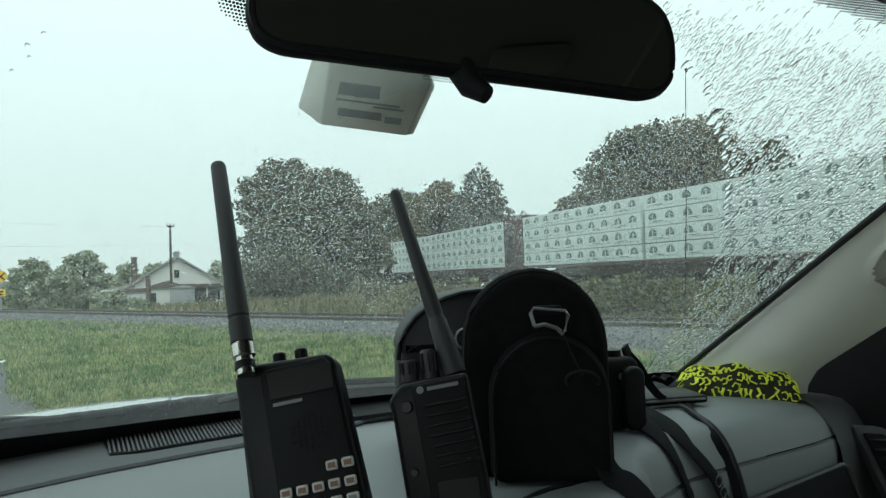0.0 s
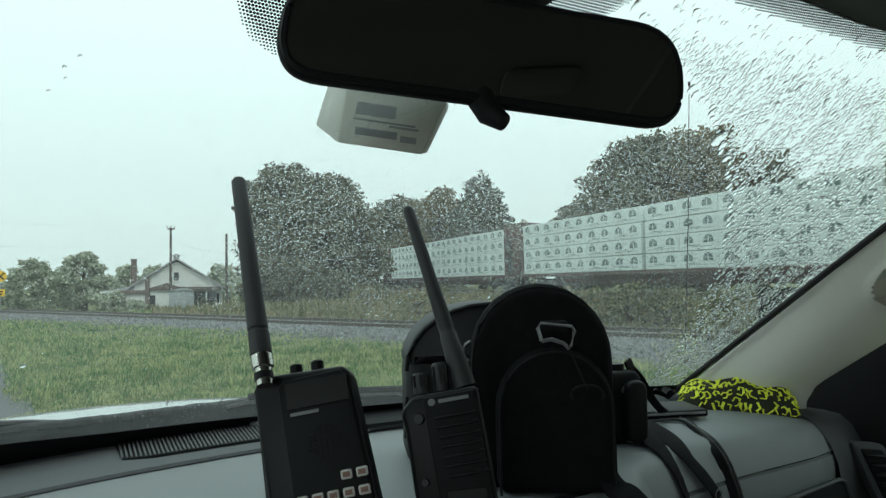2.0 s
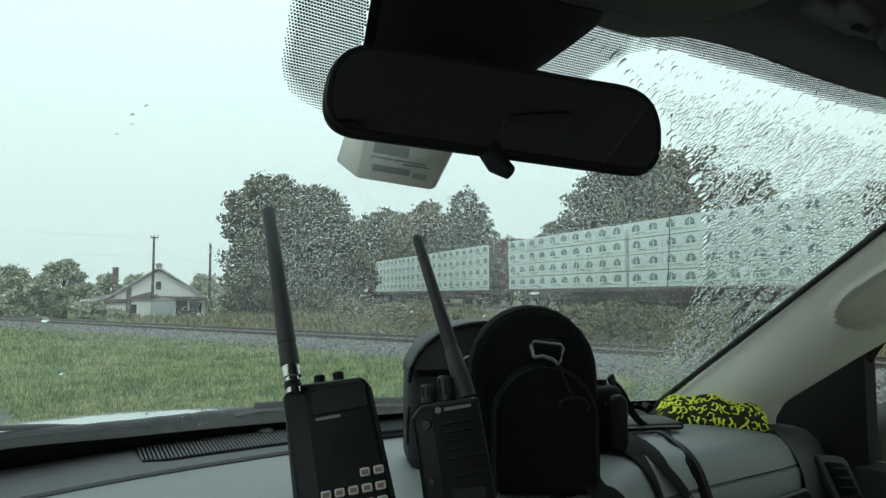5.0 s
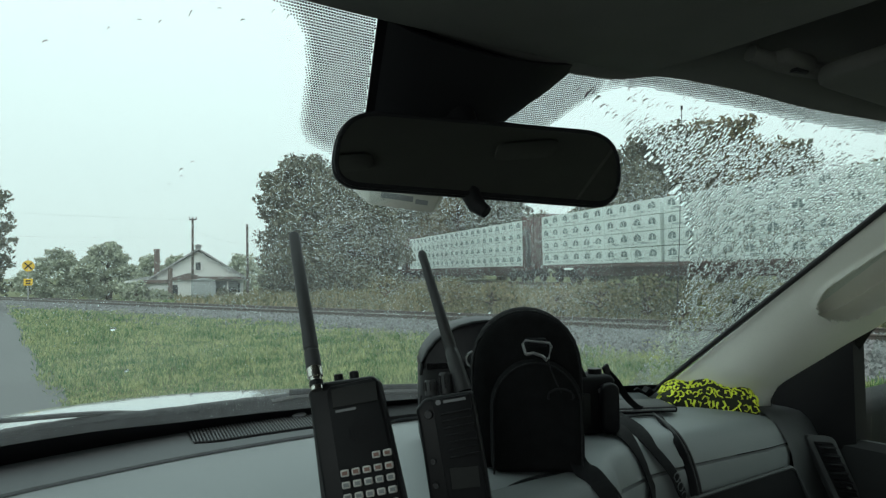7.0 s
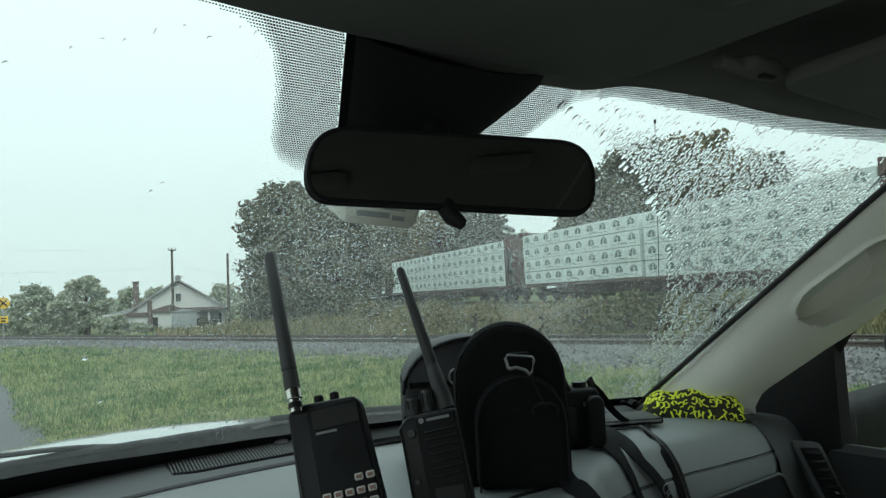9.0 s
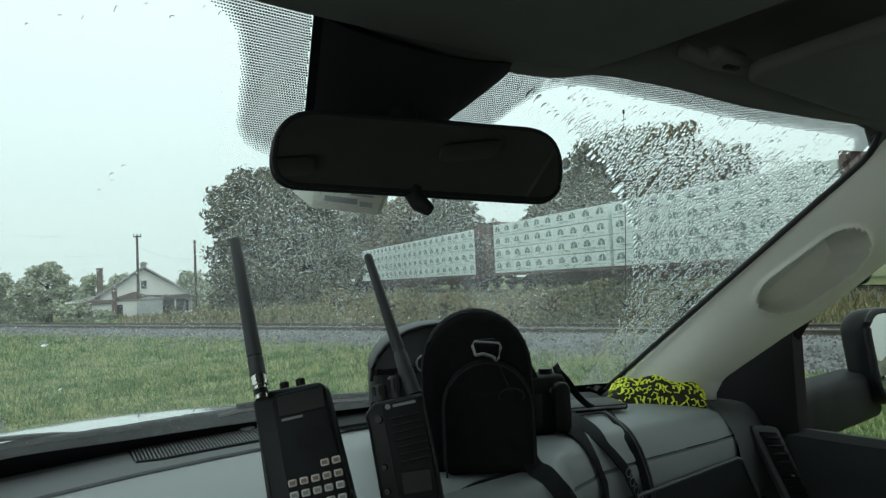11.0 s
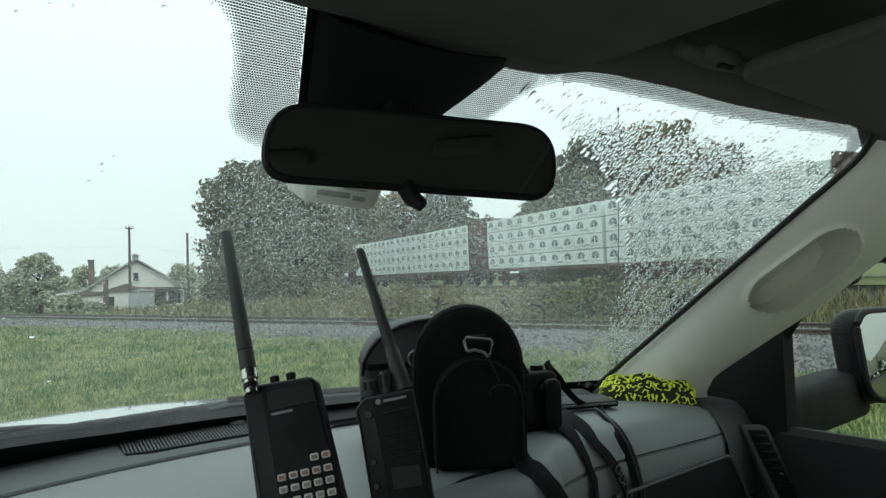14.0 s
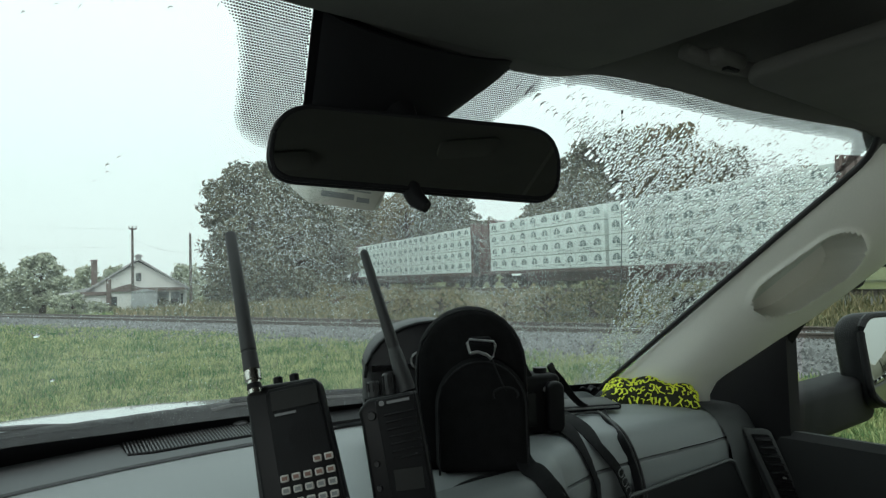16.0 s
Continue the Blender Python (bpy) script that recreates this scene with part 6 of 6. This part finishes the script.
def pole(az, dist, base, top, arm, label):
    ob = thing("utility_pole", label, "utility pole", group="utility poles")
    p = spot(az, dist, base)
    part("post", tube([p, p + Vector((0, 0, top - base))], [0.13, 0.085] if arm else [0.11, 0.075], 10), M_POLE, ob)
    if arm:
        r = Vector((math.cos(radians(az)), -math.sin(radians(az)), 0))
        part("crossarm", tube([p + Vector((0, -0.12, top - base - 0.12)) - r * arm, p + Vector((0, -0.12, top - base - 0.12)) + r * arm], 0.06, 6), M_POLE, ob, "timber crossarm")
        for k in (-1, 0, 1):
            part("insulator", tube([p + Vector((0, -0.12, top - base - 0.06)) + r * arm * 0.9 * k, p + Vector((0, -0.12, top - base + 0.12)) + r * arm * 0.9 * k], 0.05, 8), M_GALV, ob)
    return p, top


p1, t1 = pole(13.34, 61, -0.5, 6.42, 0.30, "weathered timber utility pole with a crossarm")
p2, t2 = pole(17.55, 51, -0.4, 5.2, 0, "plain weathered timber utility pole")
for dz, z_far in ((-0.15, 6.9), (-1.6, 4.9)):
    wire = thing("overhead_wire", "thin dark overhead wire", "wire", group="overhead wires")
    a, b = p1 + Vector((0, 0, t1 + 0.5 + dz)), spot(-16, 55, z_far)
    part("strand", tube([a.lerp(b, k / 12) - Vector((0, 0, 0.35 * math.sin(math.pi * k / 12))) for k in range(13)], 0.005, 5), M_WIRE, wire)
wire = thing("overhead_wire", "thin dark overhead wire", "wire", group="overhead wires")
a, b = p1 + Vector((0, 0, t1 + 0.5 - 0.9)), p2 + Vector((0, 0, t2 + 0.5 - 1.5))
part("strand", tube([a.lerp(b, k / 8) - Vector((0, 0, 0.3 * math.sin(math.pi * k / 8))) for k in range(9)], 0.006, 5), M_WIRE, wire)

sign = thing("crossing_sign", "round yellow railway crossing warning sign on a post", "road sign")
sp = spot(2.05, 44, 0)
part("post", tube([sp + Vector((0, 0.05, -0.3)), sp + Vector((0, 0.05, 2.6))], 0.035, 8), M_GALV, sign)
part("disc", tube([sp + Vector((0, 0, 2.2)), sp + Vector((0, 0.012, 2.2))], 0.31, 28, side_dir=(0, 0, 1)), M_YELLOW, sign, "yellow disc")
for a in (45, -45):
    part("cross_bar", box(0.52, 0.006, 0.07, sp + Vector((0, -0.006 - 0.004 * (a > 0), 2.2)), turn=Euler((0, radians(a), 0)).to_matrix()), M_BLACK_MATT, sign, "black diagonal bar", smooth=False)
part("plaque", prism(rounded(0.44, 0.38, 0.03), 0.01, Matrix.Translation(sp + Vector((0, 0, 1.30))), 0.002), M_YELLOW, sign, "yellow plaque")
for z, w in ((1.37, 0.26), (1.23, 0.20)):
    part("print_bar", box(w, 0.006, 0.08, sp + Vector((0, -0.004, z))), M_BLACK_MATT, sign, smooth=False)

# ---- the freight train, standing ----
RAIL_TOP = 0.70


def along(s, side=0.0, z=0.0):
    return track_point(FAR_AZ, FAR_D, s, side, RAIL_TOP + z)


def car_frame(s):
    """x back along the train, y away from the truck."""
    return Matrix.Translation(along(s)) @ Matrix.Rotation(radians(270 - FAR_AZ), 4, "Z")


def bogie(parent, x):
    b = part("bogie", box(2.3, 0.16, 0.28, (x, 1.05, 0.52), 0.05), M_CAR_DARK, parent, "grimy side frame")
    part("side_frame", box(2.3, 0.16, 0.28, (x, -1.05, 0.52), 0.05), M_CAR_DARK, b)
    part("bolster", box(0.4, 2.2, 0.25, (x, 0, 0.68)), M_CAR_DARK, b)
    for dx in (-0.88, 0.88):
        for s in (-1, 1):
            part("wheel", tube([(x + dx, s * 0.66, 0.42), (x + dx, s * 0.80, 0.42)], 0.42, 18), M_CAR_DARK, b, "steel wheel")
    return b


def couplers(parent, half):
    for s in (-1, 1):
        part("coupler", box(1.0, 0.22, 0.28, (s * (half + 0.3), 0, 0.88), 0.04), M_CAR_DARK, parent)


def lumber_car(s0, s1, tiers=4, bays=10, split=0.45):
    """A centre-beam flat car, both sides stacked with wrapped lumber packs."""
    mid, half = (s0 + s1) / 2, abs(s1 - s0) / 2
    ob = thing("centerbeam_flat_car", "oxide-red centre-beam flat car for lumber", "freight car", car_frame(mid), group="freight train")
    part("deck", box(2 * half + 0.7, 2.9, 0.18, (0, 0, 1.02), 0.02), M_CAR_RED, ob)
    part("sill", box(2 * half - 5.0, 1.2, 0.55, (0, 0, 0.72), 0.05), M_CAR_RED, ob)
    part("side_sill", box(2 * half - 4.0, 0.08, 0.30, (0, 1.40, 0.82), 0.02), M_CAR_DARK, ob)
    for s in (-1, 1):
        part("end_bulkhead", box(0.16, 2.8, 3.35, (s * (half + 0.12), 0, 2.72), 0.03), M_CAR_RED, ob, "rusty end bulkhead")
        for y in (-1.2, -0.6, 0, 0.6, 1.2):
            part("bulkhead_rib", box(0.10, 0.10, 3.3, (s * (half + 0.24), y, 2.70), 0.01), M_CAR_RED, ob)
        part("ladder", box(0.06, 0.40, 2.6, (s * (half + 0.32), -1.15, 2.3)), M_CAR_DARK, ob)
    part("centre_beam", box(2 * half, 0.16, 0.4, (0, 0, 4.10), 0.02), M_CAR_RED, ob)
    for k in range(9):
        part("beam_post", box(0.14, 0.14, 3.0, (-half + 2 * half * (k + 0.5) / 9, 0, 2.6)), M_CAR_RED, ob)
    bogie(ob, -half + 1.9), bogie(ob, half - 1.9), couplers(ob, half)
    h, z0 = 0.765, 1.115
    L = 2 * half - 0.25
    gap = 0.26
    rngp = random.Random(int(s0 * 7))
    m = car_frame(mid)
    halves = ((-half, -half + L * split), (-half + L * split + gap, half - 0.02))
    for a, b in halves:
        npk = max(1, round((b - a) / 2.45))
        w = (b - a) / npk
        for t in range(tiers):
            off = rngp.uniform(-0.03, 0.03)
            for k in range(npk):
                for face in (-1,):
                    x = a + (k + 0.5) * w + off
                    pk = tagged(new("lumber_pack", PACK), "white film-wrapped lumber pack with dark printed emblems", "lumber pack", "lumber packs")
                    pk.matrix_world = m @ Matrix.Translation((x, -0.75 + rngp.uniform(-0.015, 0.015), z0 + h * (t + 0.5) + 0.0)) @ Matrix.Diagonal((w - 0.02, 1, 1, 1))
                    for j in (-0.25, 0.25):
                        e = new("emblem", EMBLEM)
                        e.parent = pk
                        e.matrix_parent_inverse = Matrix.Diagonal((1 / (w - 0.02), 1, 1, 1))
                        e.location = (j * w + 0.0, -0.62, 0.06)
                    bl = new("print_line", PRINTLINE)
                    bl.parent = pk
                    bl.location = (0, -0.62, -0.22)
        part("timber_stack", box(b - a - 0.06, 1.2, 4 * h, ((a + b) / 2, 0.75, z0 + 2 * h), 0.02), M_WRAP, ob, "far side stack of wrapped lumber")
    return ob


PACK = bpy.data.meshes.new("lumber_pack")
bm = box(1.0, 1.24, 0.735, (0, 0, 0), 0.02, 2)
bm.to_mesh(PACK), bm.free()
PACK.materials.append(M_WRAP)
EMBLEM = bpy.data.meshes.new("emblem")
bm = bmesh.new()
for k, (w, z) in enumerate(((0.14, 0.17), (0.32, 0.12), (0.43, 0.07), (0.48, 0.01), (0.48, -0.05), (0.46, -0.10))):
    for s in (-1, 1):
        box(w * 0.50, 0.012, 0.048, (s * w * 0.33, 0, z * 1.05), bm=bm)
bm.to_mesh(EMBLEM), bm.free()
EMBLEM.materials.append(M_WRAP_MARK)
PRINTLINE = bpy.data.meshes.new("print_line")
bm = box(0.80, 0.008, 0.018, (0, 0, 0))
box(0.30, 0.008, 0.03, (-0.1, 0, 0.06), bm=bm)
bm.to_mesh(PRINTLINE), bm.free()
PRINTLINE.materials.append(M_WRAP_MARK)

lumber_car(65.9, 40.4)
lumber_car(37.7, 14.3, split=0.50)
lumber_car(94.0, 68.7)


def hopper_car(s0, s1):
    """A covered hopper: curved sides, ribs, roof hatches and sloped ends."""
    mid, half = (s0 + s1) / 2, abs(s1 - s0) / 2
    ob = thing("covered_hopper_car", "weathered cream covered hopper car", "freight car", car_frame(mid), group="freight train")
    rows = []
    for x, lo in ((-half, 2.7), (-half + 1.6, 1.45), (-half * 0.4, 1.3), (half * 0.4, 1.3), (half - 1.6, 1.45), (half, 2.7)):
        pts = []
        for y, z in ((-1.30, lo), (-1.52, lo + 0.5), (-1.60, 2.9), (-1.56, 3.6), (-1.40, 4.05), (-0.7, 4.25), (0, 4.30), (0.7, 4.25), (1.40, 4.05), (1.60, 2.9), (1.52, lo + 0.5), (1.30, lo)):
            pts.append(Vector((x, y, z)))
        rows.append(pts)
    bm = strip_mesh(rows)
    for r in (rows[0], rows[-1]):
        bm.faces.new([bm.verts.new(p) for p in r])
    part("body", bm, M_HOPPER, ob, "curved cream steel side")
    part("top_rail", box(2 * half, 0.08, 0.14, (0, -1.50, 3.95), 0.02), M_HOPPER, ob)
    part("side_sill", box(2 * half, 0.10, 0.22, (0, -1.50, 1.22), 0.02), M_HOPPER, ob)
    for x in np.linspace(-half + 1.8, half - 1.8, 9):
        part("side_rib", box(0.06, 0.05, 2.1, (x, -1.60, 2.55), 0.01), M_HOPPER, ob)
    for x in (-half * 0.55, 0, half * 0.55):
        bm = bmesh.new()
        bmesh.ops.create_cone(bm, cap_ends=True, segments=4, radius1=0.35, radius2=1.5, depth=1.1, matrix=Matrix.Translation((x, 0, 1.0)) @ Matrix.Rotation(radians(45), 4, "Z"))
        part("hopper_chute", bm, M_CAR_DARK, ob, smooth=False)
        part("roof_hatch", tube([(x, 0, 4.26), (x, 0, 4.42)], 0.45, 14), M_HOPPER, ob)
    for s in (-1, 1):
        part("end_platform", box(1.4, 2.8, 0.12, (s * (half + 0.1), 0, 1.15)), M_CAR_DARK, ob)
        part("ladder", box(0.05, 0.4, 2.8, (s * (half + 0.02), -1.3, 2.6)), M_CAR_DARK, ob)
        part("end_post", box(0.12, 0.12, 2.9, (s * (half + 0.5), -1.3, 2.6)), M_HOPPER, ob)
    bogie(ob, -half + 1.2), bogie(ob, half - 1.2), couplers(ob, half + 0.4)
    return ob


hopper_car(12.7, -2.3)
hopper_car(-4.9, -19.9)
hopper_car(-22.5, -37.5)
